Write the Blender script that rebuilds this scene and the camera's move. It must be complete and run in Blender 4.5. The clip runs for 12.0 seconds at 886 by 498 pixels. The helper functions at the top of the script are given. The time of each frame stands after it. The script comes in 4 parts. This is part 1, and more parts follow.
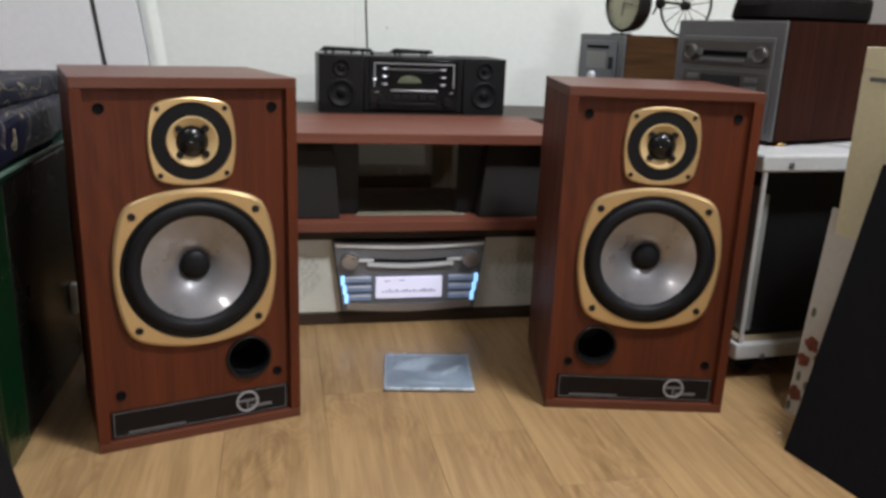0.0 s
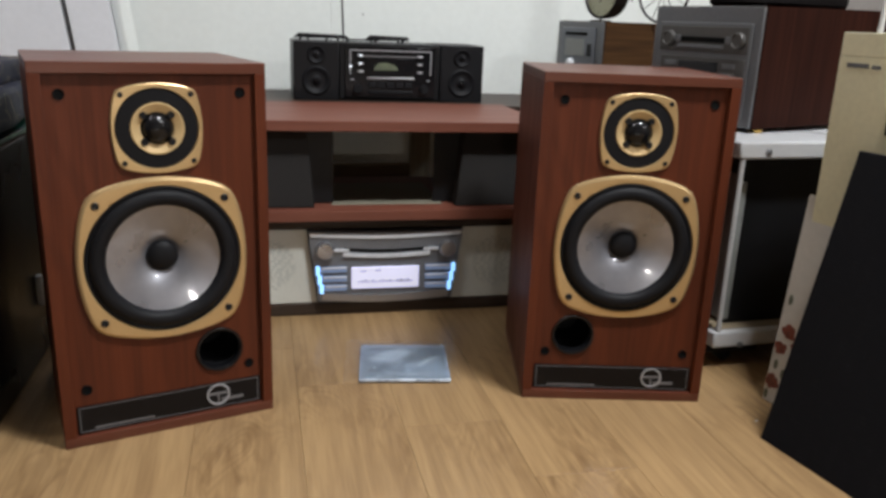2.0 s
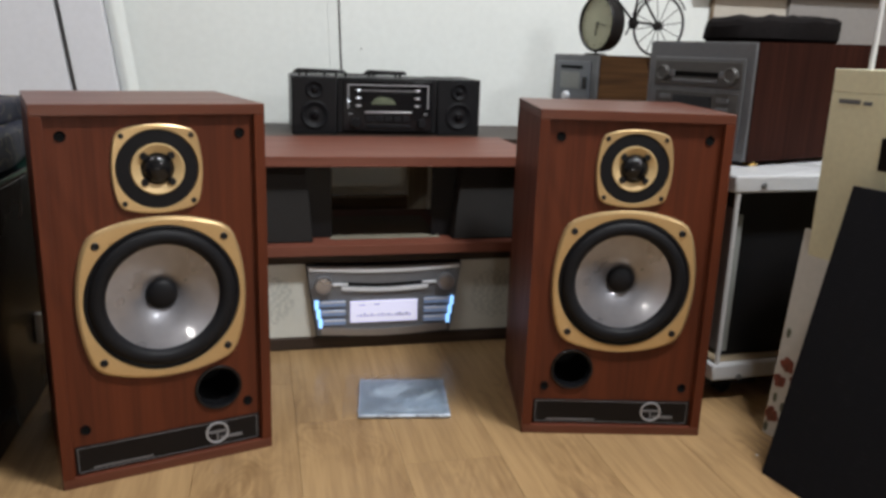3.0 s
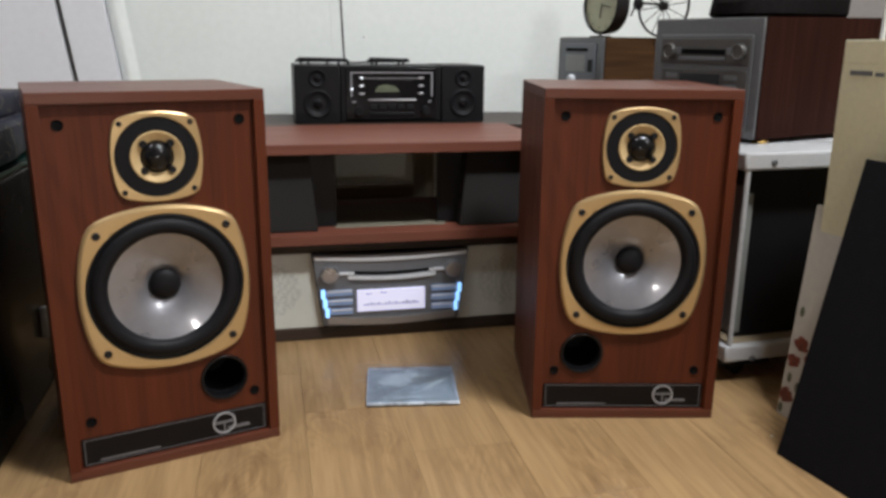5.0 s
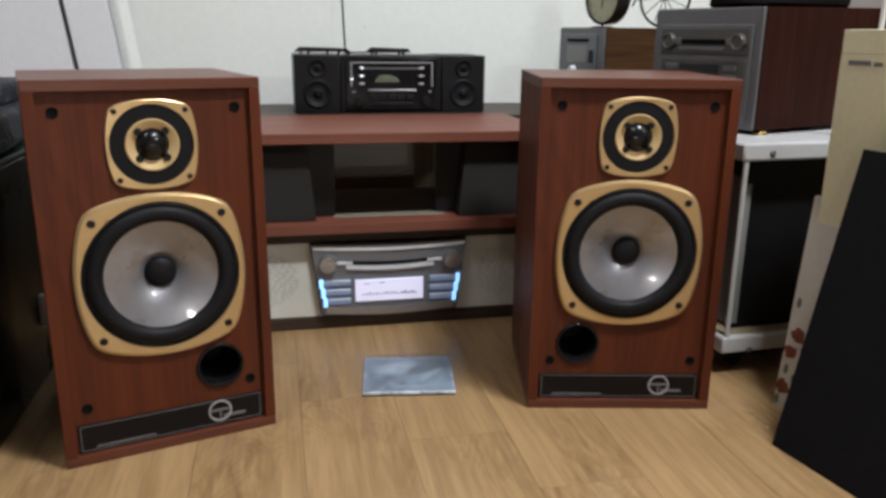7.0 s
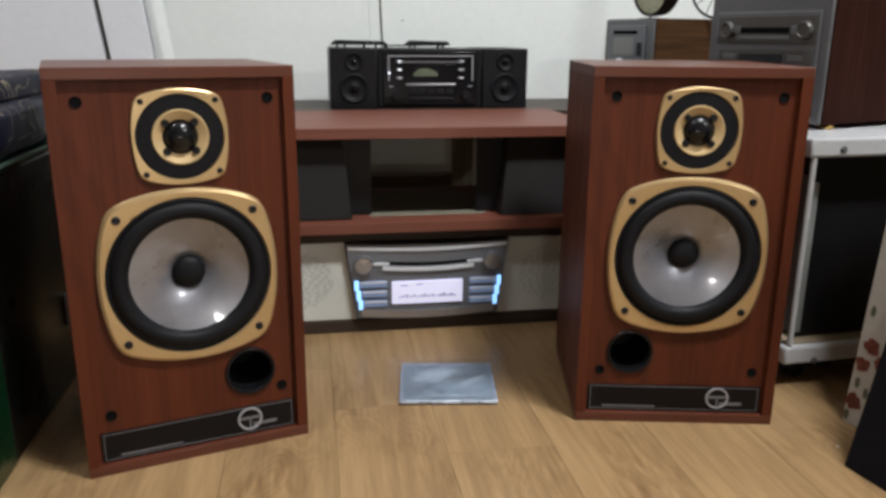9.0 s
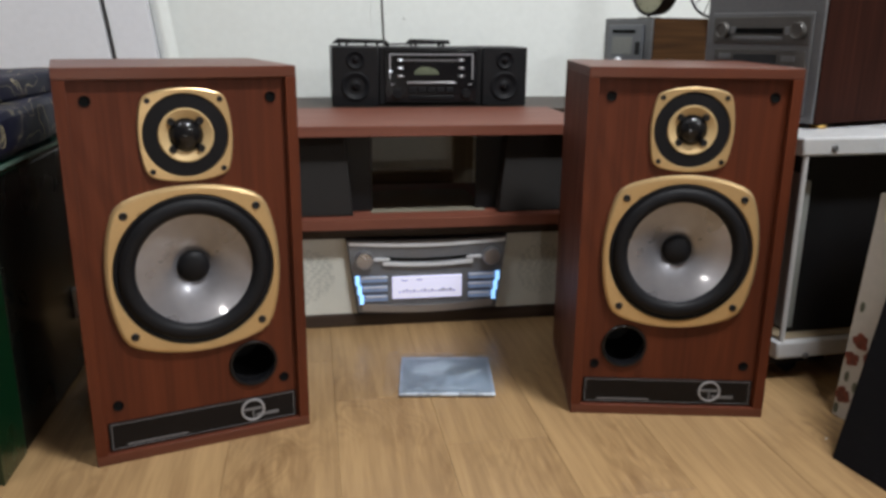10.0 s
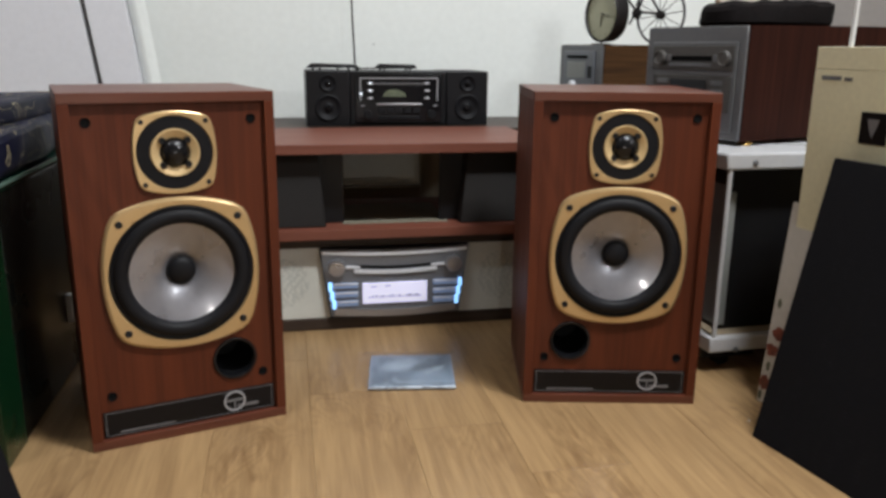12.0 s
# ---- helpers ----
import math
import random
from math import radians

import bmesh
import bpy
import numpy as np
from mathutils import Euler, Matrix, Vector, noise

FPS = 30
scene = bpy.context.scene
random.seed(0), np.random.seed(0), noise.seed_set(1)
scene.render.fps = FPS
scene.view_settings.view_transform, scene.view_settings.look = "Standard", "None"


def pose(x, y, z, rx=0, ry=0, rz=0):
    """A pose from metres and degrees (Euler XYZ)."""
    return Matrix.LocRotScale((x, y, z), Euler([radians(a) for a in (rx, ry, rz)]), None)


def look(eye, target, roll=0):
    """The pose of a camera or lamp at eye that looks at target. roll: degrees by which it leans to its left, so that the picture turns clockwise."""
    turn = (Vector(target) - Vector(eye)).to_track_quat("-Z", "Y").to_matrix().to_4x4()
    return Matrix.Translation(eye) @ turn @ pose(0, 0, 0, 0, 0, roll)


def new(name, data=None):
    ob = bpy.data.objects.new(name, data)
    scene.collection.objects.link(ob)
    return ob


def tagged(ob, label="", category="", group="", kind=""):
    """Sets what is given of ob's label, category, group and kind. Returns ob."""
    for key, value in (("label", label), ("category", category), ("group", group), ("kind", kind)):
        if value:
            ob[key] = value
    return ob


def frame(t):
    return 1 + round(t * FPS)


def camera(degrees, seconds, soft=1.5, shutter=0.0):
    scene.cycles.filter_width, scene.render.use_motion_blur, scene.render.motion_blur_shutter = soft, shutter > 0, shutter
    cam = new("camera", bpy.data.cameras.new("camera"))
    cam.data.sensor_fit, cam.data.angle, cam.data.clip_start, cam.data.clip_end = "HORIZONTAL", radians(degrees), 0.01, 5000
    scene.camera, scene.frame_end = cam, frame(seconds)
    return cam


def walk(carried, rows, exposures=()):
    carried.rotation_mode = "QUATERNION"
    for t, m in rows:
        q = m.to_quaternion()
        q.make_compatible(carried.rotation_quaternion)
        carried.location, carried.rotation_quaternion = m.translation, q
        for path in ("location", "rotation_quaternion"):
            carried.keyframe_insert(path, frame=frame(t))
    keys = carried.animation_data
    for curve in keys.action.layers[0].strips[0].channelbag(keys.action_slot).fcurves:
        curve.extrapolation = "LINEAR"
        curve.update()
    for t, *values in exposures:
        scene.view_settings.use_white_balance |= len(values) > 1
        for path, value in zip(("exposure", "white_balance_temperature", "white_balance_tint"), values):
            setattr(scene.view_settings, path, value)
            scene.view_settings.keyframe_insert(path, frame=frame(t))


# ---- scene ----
# The camera: eye, then yaw to the left of +y, pitch up and roll, in degrees.
cam = camera(58.95, 12.0, soft=3.2)
ROWS = [
    (0, 0.0005, 0.0002, 0.5497, -11.88, -15.53, 2.17),
    (0.5, 0.0022, 0.0065, 0.547, -11.98, -16.05, 2.5),
    (1, 0.0038, 0.0084, 0.5445, -12.34, -15.97, 2.75),
    (1.5, 0.0122, 0.0111, 0.5457, -12.82, -15.93, 2.69),
    (2, 0.0165, 0.0144, 0.5432, -13.17, -16.18, 2.25),
    (2.5, 0.0209, 0.0225, 0.5428, -13.14, -15.7, 1.67),
    (3, 0.015, 0.0136, 0.5588, -13.26, -14.31, 1.89),
    (3.2, 0.0123, 0.0055, 0.5593, -13.06, -13.74, 1.89),
    (5, 0.0244, 0.0233, 0.5427, -12.5, -14.8, 0.51),
    (5.5, 0.0285, 0.0232, 0.5414, -12.46, -15.23, 0.92),
    (6, 0.0233, 0.0184, 0.5411, -12.93, -15.25, 1),
    (6.5, 0.027, 0.0151, 0.5395, -12, -15.26, 1.12),
    (8.3, 0.0636, 0.061, 0.5291, -13.02, -15.64, -0.8),
    (8.5, 0.0549, 0.0705, 0.5242, -11.37, -15.49, -0.54),
    (9, 0.0377, 0.0862, 0.5201, -9.58, -15.3, 0.4),
    (9.5, 0.0376, 0.0695, 0.5206, -9.7, -15.28, 0.6),
    (10, 0.0388, 0.0614, 0.5265, -9.4, -15.59, 0.52),
    (10.5, 0.0408, 0.0465, 0.5327, -9.38, -15.65, 0.08),
    (11, 0.0411, 0.0357, 0.5346, -10.9, -14.8, 1.03),
    (11.5, 0.027, -0.0292, 0.5289, -10.74, -15.21, 1.84),
    (12, 0.0377, -0.0622, 0.5396, -11.2, -14.22, 0.6),
]


def eye_pose(x, y, z, yaw, pitch, roll):
    ya, pi = radians(yaw), radians(pitch)
    ahead = Vector((-math.sin(ya) * math.cos(pi), math.cos(ya) * math.cos(pi), math.sin(pi)))
    return look((x, y, z), Vector((x, y, z)) + ahead, roll)


walk(cam, [(r[0], eye_pose(*r[1:])) for r in ROWS])

# ---- light ----
world = bpy.data.worlds.new("room_air")
scene.world = world
world.use_nodes = True
world.node_tree.nodes["Background"].inputs[0].default_value = (0.9, 0.95, 1.0, 1)
world.node_tree.nodes["Background"].inputs[1].default_value = 0.05
scene.view_settings.exposure = -0.06


def area_lamp(x, y, z, sx, sy, watts, colour):
    data = bpy.data.lights.new("lamp", "AREA")
    data.shape, data.size, data.size_y, data.energy, data.color = "RECTANGLE", sx, sy, watts, colour
    ob = new("lamp", data)
    ob.matrix_basis = pose(x, y, z)
    return ob


# Unseen lamps; the second is fill added for faces turned to the left.
LAMPS = [(0.90, 0.25, 0.50, 0.20, 80.0), (-0.80, 0.50, 0.40, 0.14, 14.0), (2.60, -1.60, 0.60, 0.40, 60.0)]
for lx, ly, sx, sy, watts in LAMPS:
    area_lamp(lx, ly, 2.43, sx, sy, watts, (0.955, 0.99, 1.02))


# ---- materials ----
def surface(name, colour, rough=0.5, metal=0.0, spread=0.12, fine=90.0, coarse=6.0, bump=0.06, stretch=(1, 1, 1), coat=0.0, rough_spread=0.08, spec=0.5):
    """A painted, moulded or metal surface: colour and gloss vary at two scales."""
    m = bpy.data.materials.new(name)
    m.use_nodes = True
    nt = m.node_tree
    b = nt.nodes["Principled BSDF"]
    tc = nt.nodes.new("ShaderNodeTexCoord")
    mp = nt.nodes.new("ShaderNodeMapping")
    mp.inputs["Scale"].default_value = stretch
    nt.links.new(tc.outputs["Object"], mp.inputs[0])
    n1, n2 = nt.nodes.new("ShaderNodeTexNoise"), nt.nodes.new("ShaderNodeTexNoise")
    n1.inputs["Scale"].default_value, n2.inputs["Scale"].default_value = fine, coarse
    n1.inputs["Detail"].default_value, n2.inputs["Detail"].default_value = 3, 4
    for n in (n1, n2):
        nt.links.new(mp.outputs[0], n.inputs["Vector"])
    mix = nt.nodes.new("ShaderNodeMath")
    mix.operation = "ADD"
    nt.links.new(n1.outputs[0], mix.inputs[0])
    nt.links.new(n2.outputs[0], mix.inputs[1])
    rng = nt.nodes.new("ShaderNodeMapRange")
    rng.inputs[1].default_value, rng.inputs[2].default_value = 0.7, 1.3
    rng.inputs[3].default_value, rng.inputs[4].default_value = 1 - spread, 1 + spread
    nt.links.new(mix.outputs[0], rng.inputs[0])
    col = nt.nodes.new("ShaderNodeVectorMath")
    col.operation = "SCALE"
    col.inputs[0].default_value = colour
    nt.links.new(rng.outputs[0], col.inputs["Scale"])
    nt.links.new(col.outputs[0], b.inputs["Base Color"])
    rr = nt.nodes.new("ShaderNodeMapRange")
    rr.inputs[1].default_value, rr.inputs[2].default_value = 0.3, 0.7
    rr.inputs[3].default_value, rr.inputs[4].default_value = max(0.02, rough - rough_spread), min(1, rough + rough_spread)
    nt.links.new(n2.outputs[0], rr.inputs[0])
    nt.links.new(rr.outputs[0], b.inputs["Roughness"])
    b.inputs["Metallic"].default_value = metal
    b.inputs["Specular IOR Level"].default_value = spec
    b.inputs["Coat Weight"].default_value = coat
    b.inputs["Coat Roughness"].default_value = 0.08
    if bump:
        bp = nt.nodes.new("ShaderNodeBump")
        bp.inputs["Strength"].default_value, bp.inputs["Distance"].default_value = bump, 0.002
        nt.links.new(n1.outputs[0], bp.inputs["Height"])
        nt.links.new(bp.outputs[0], b.inputs["Normal"])
    return m


def wood(name, dark, mid, light, along="z", grain=60.0, rough=0.42, figure=0.5, random_shift=False, bump=0.05, spec=0.5, short=1.0, broad=0.55):
    """Timber or wood-print foil: long grain streaks with slow figure across them."""
    m = bpy.data.materials.new(name)
    m.use_nodes = True
    nt = m.node_tree
    b = nt.nodes["Principled BSDF"]
    tc = nt.nodes.new("ShaderNodeTexCoord")
    src = tc.outputs["Object"]
    if random_shift:
        info = nt.nodes.new("ShaderNodeObjectInfo")
        sc = nt.nodes.new("ShaderNodeVectorMath")
        sc.operation = "SCALE"
        sc.inputs[0].default_value = (7.3, 11.9, 5.1)
        nt.links.new(info.outputs["Random"], sc.inputs["Scale"])
        ad = nt.nodes.new("ShaderNodeVectorMath")
        nt.links.new(src, ad.inputs[0])
        nt.links.new(sc.outputs[0], ad.inputs[1])
        src = ad.outputs[0]

    def streak(scale, thin, detail, distort):
        mp = nt.nodes.new("ShaderNodeMapping")
        s = [1.0, 1.0, 1.0]
        s["xyz".index(along)] = thin * short
        mp.inputs["Scale"].default_value = s
        nt.links.new(src, mp.inputs[0])
        n = nt.nodes.new("ShaderNodeTexNoise")
        n.inputs["Scale"].default_value, n.inputs["Detail"].default_value, n.inputs["Distortion"].default_value = scale, detail, distort
        nt.links.new(mp.outputs[0], n.inputs["Vector"])
        return n.outputs[0]

    fine, slow, big = streak(grain * 3.2, 0.03, 4, 0.2), streak(grain * 0.45, 0.07, 3, 1.2), streak(grain * 0.12, 0.16, 2, 2.2)
    wv = nt.nodes.new("ShaderNodeMath")
    wv.operation = "MULTIPLY"
    nt.links.new(big, wv.inputs[0])
    wv.inputs[1].default_value = 22.0
    sn = nt.nodes.new("ShaderNodeMath")
    sn.operation = "SINE"
    nt.links.new(wv.outputs[0], sn.inputs[0])
    total = None
    for out, k in ((fine, 1.45 - broad), (slow, broad), (sn.outputs[0], 0.06 * figure)):
        mu = nt.nodes.new("ShaderNodeMath")
        mu.operation = "MULTIPLY"
        nt.links.new(out, mu.inputs[0])
        mu.inputs[1].default_value = k
        if total is None:
            total = mu.outputs[0]
        else:
            a = nt.nodes.new("ShaderNodeMath")
            nt.links.new(total, a.inputs[0])
            nt.links.new(mu.outputs[0], a.inputs[1])
            total = a.outputs[0]
    ramp = nt.nodes.new("ShaderNodeValToRGB")
    e = ramp.color_ramp.elements
    e[0].position, e[0].color = 0.50, (*dark, 1)
    e[1].position, e[1].color = 0.95, (*light, 1)
    k = e.new(0.725)
    k.color = (*mid, 1)
    nt.links.new(total, ramp.inputs[0])
    out = ramp.outputs[0]
    if random_shift:
        hs = nt.nodes.new("ShaderNodeHueSaturation")
        mr = nt.nodes.new("ShaderNodeMapRange")
        mr.inputs[3].default_value, mr.inputs[4].default_value = 0.96, 1.04
        nt.links.new(info.outputs["Random"], mr.inputs[0])
        nt.links.new(mr.outputs[0], hs.inputs["Value"])
        nt.links.new(out, hs.inputs["Color"])
        out = hs.outputs[0]
    nt.links.new(out, b.inputs["Base Color"])
    b.inputs["Specular IOR Level"].default_value = spec
    mr = nt.nodes.new("ShaderNodeMapRange")
    mr.inputs[1].default_value, mr.inputs[2].default_value = 0.5, 1.2
    mr.inputs[3].default_value, mr.inputs[4].default_value = rough + 0.06, rough - 0.06
    nt.links.new(total, mr.inputs[0])
    nt.links.new(mr.outputs[0], b.inputs["Roughness"])
    bp = nt.nodes.new("ShaderNodeBump")
    bp.inputs["Strength"].default_value, bp.inputs["Distance"].default_value = bump, 0.001
    nt.links.new(fine, bp.inputs["Height"])
    nt.links.new(bp.outputs[0], b.inputs["Normal"])
    return m


def oak_foil():
    """Oak laminate: an even honey field, fine pores, and patches of nested growth arches."""
    m = bpy.data.materials.new("oak_laminate")
    m.use_nodes = True
    nt = m.node_tree
    b = nt.nodes["Principled BSDF"]
    tc, info = nt.nodes.new("ShaderNodeTexCoord"), nt.nodes.new("ShaderNodeObjectInfo")
    sc, ad = nt.nodes.new("ShaderNodeVectorMath"), nt.nodes.new("ShaderNodeVectorMath")
    sc.operation = "SCALE"
    sc.inputs[0].default_value = (7.3, 11.9, 5.1)
    nt.links.new(info.outputs["Random"], sc.inputs["Scale"])
    nt.links.new(tc.outputs["Object"], ad.inputs[0])
    nt.links.new(sc.outputs[0], ad.inputs[1])

    def cloud(size, stretch, detail, warp=0.0):
        mp, n = nt.nodes.new("ShaderNodeMapping"), nt.nodes.new("ShaderNodeTexNoise")
        mp.inputs["Scale"].default_value = (1, stretch, 1)
        nt.links.new(ad.outputs[0], mp.inputs[0])
        nt.links.new(mp.outputs[0], n.inputs["Vector"])
        n.inputs["Scale"].default_value, n.inputs["Detail"].default_value, n.inputs["Distortion"].default_value = size, detail, warp
        return n.outputs[0]

    def span(src, a, b_, lo, hi):
        r = nt.nodes.new("ShaderNodeMapRange")
        r.inputs[1].default_value, r.inputs[2].default_value, r.inputs[3].default_value, r.inputs[4].default_value = a, b_, lo, hi
        nt.links.new(src, r.inputs[0])
        return r.outputs[0]

    def calc(op, a, b_=None):
        n = nt.nodes.new("ShaderNodeMath")
        n.operation = op
        for k, v in enumerate((a, b_)):
            if v is None:
                continue
            if isinstance(v, float):
                n.inputs[k].default_value = v
            else:
                nt.links.new(v, n.inputs[k])
        return n.outputs[0]

    hill = cloud(8.0, 0.34, 2, 0.8)
    arches = span(calc("SINE", calc("MULTIPLY", hill, 125.0)), -0.6, 1.0, 0.0, 1.0)
    where = span(cloud(6.5, 0.42, 2, 0.4), 0.46, 0.62, 0.0, 1.0)
    pores = span(cloud(190.0, 0.05, 3), 0.35, 0.70, 0.0, 1.0)
    streaks = span(cloud(52.0, 0.06, 4, 0.5), 0.35, 0.68, 0.0, 1.0)
    blots = span(cloud(44.0, 0.30, 4, 1.2), 0.48, 0.70, 0.0, 1.0)
    dark = calc("MULTIPLY", calc("MULTIPLY", arches, where), 0.13)
    dark = calc("ADD", dark, calc("MULTIPLY", calc("MULTIPLY", blots, where), 0.34))
    dark = calc("ADD", dark, calc("MULTIPLY", pores, 0.22))
    dark = calc("ADD", dark, calc("MULTIPLY", streaks, 0.27))
    ramp = nt.nodes.new("ShaderNodeValToRGB")
    e = ramp.color_ramp.elements
    e[0].position, e[0].color = 0.0, (0.355, 0.226, 0.108, 1)
    e[1].position, e[1].color = 0.85, (0.150, 0.082, 0.036, 1)
    k = e.new(0.34)
    k.color = (0.255, 0.156, 0.073, 1)
    nt.links.new(dark, ramp.inputs[0])
    hs = nt.nodes.new("ShaderNodeHueSaturation")
    nt.links.new(span(info.outputs["Random"], 0.0, 1.0, 0.97, 1.04), hs.inputs["Value"])
    nt.links.new(ramp.outputs[0], hs.inputs["Color"])
    nt.links.new(hs.outputs[0], b.inputs["Base Color"])
    nt.links.new(span(streaks, 0.0, 1.0, 0.30, 0.38), b.inputs["Roughness"])
    bp = nt.nodes.new("ShaderNodeBump")
    bp.inputs["Strength"].default_value, bp.inputs["Distance"].default_value = 0.02, 0.001
    nt.links.new(pores, bp.inputs["Height"])
    nt.links.new(bp.outputs[0], b.inputs["Normal"])
    return m


def weave(name, a, b_, scale=900.0, rough=0.9):
    """Woven cloth: crossed threads."""
    m = surface(name, a, rough, spread=0.15, fine=scale * 0.5, coarse=12, bump=0.0, spec=0.15)
    nt = m.node_tree
    bs = nt.nodes["Principled BSDF"]
    tc = nt.nodes.new("ShaderNodeTexCoord")
    ws = []
    for d in ("X", "Z"):
        w = nt.nodes.new("ShaderNodeTexWave")
        w.bands_direction = d
        w.inputs["Scale"].default_value = scale / 6
        w.inputs["Distortion"].default_value = 1.5
        nt.links.new(tc.outputs["Object"], w.inputs["Vector"])
        ws.append(w.outputs["Fac"])
    mu = nt.nodes.new("ShaderNodeMath")
    mu.operation = "MULTIPLY"
    nt.links.new(ws[0], mu.inputs[0])
    nt.links.new(ws[1], mu.inputs[1])
    mx = nt.nodes.new("ShaderNodeMix")
    mx.data_type = "RGBA"
    nt.links.new(mu.outputs[0], mx.inputs["Factor"])
    old = bs.inputs["Base Color"].links[0].from_socket
    nt.links.new(old, mx.inputs["A"])
    mx.inputs["B"].default_value = (*b_, 1)
    nt.links.new(mx.outputs["Result"], bs.inputs["Base Color"])
    bp = nt.nodes.new("ShaderNodeBump")
    bp.inputs["Strength"].default_value, bp.inputs["Distance"].default_value = 0.3, 0.0006
    nt.links.new(mu.outputs[0], bp.inputs["Height"])
    nt.links.new(bp.outputs[0], bs.inputs["Normal"])
    return m


def glow(name, colour, strength):
    m = surface(name, colour, 0.3, spread=0.05)
    b = m.node_tree.nodes["Principled BSDF"]
    b.inputs["Emission Color"].default_value = (*colour, 1)
    b.inputs["Emission Strength"].default_value = strength
    return m


def clear(name, tint=(1, 1, 1), shine=0.12, rough=0.12):
    """Thin clear plastic: light passes straight through, with a weak gloss."""
    m = bpy.data.materials.new(name)
    m.use_nodes = True
    nt = m.node_tree
    nt.nodes.remove(nt.nodes["Principled BSDF"])
    t, g, x = nt.nodes.new("ShaderNodeBsdfTransparent"), nt.nodes.new("ShaderNodeBsdfGlossy"), nt.nodes.new("ShaderNodeMixShader")
    t.inputs[0].default_value = (*tint, 1)
    g.inputs["Roughness"].default_value = rough
    x.inputs[0].default_value = shine
    n = nt.nodes.new("ShaderNodeTexNoise")
    n.inputs["Scale"].default_value = 60
    bp = nt.nodes.new("ShaderNodeBump")
    bp.inputs["Strength"].default_value, bp.inputs["Distance"].default_value = 0.5, 0.004
    nt.links.new(n.outputs[0], bp.inputs["Height"])
    nt.links.new(bp.outputs[0], g.inputs["Normal"])
    nt.links.new(t.outputs[0], x.inputs[1])
    nt.links.new(g.outputs[0], x.inputs[2])
    nt.links.new(x.outputs[0], nt.nodes["Material Output"].inputs[0])
    return m



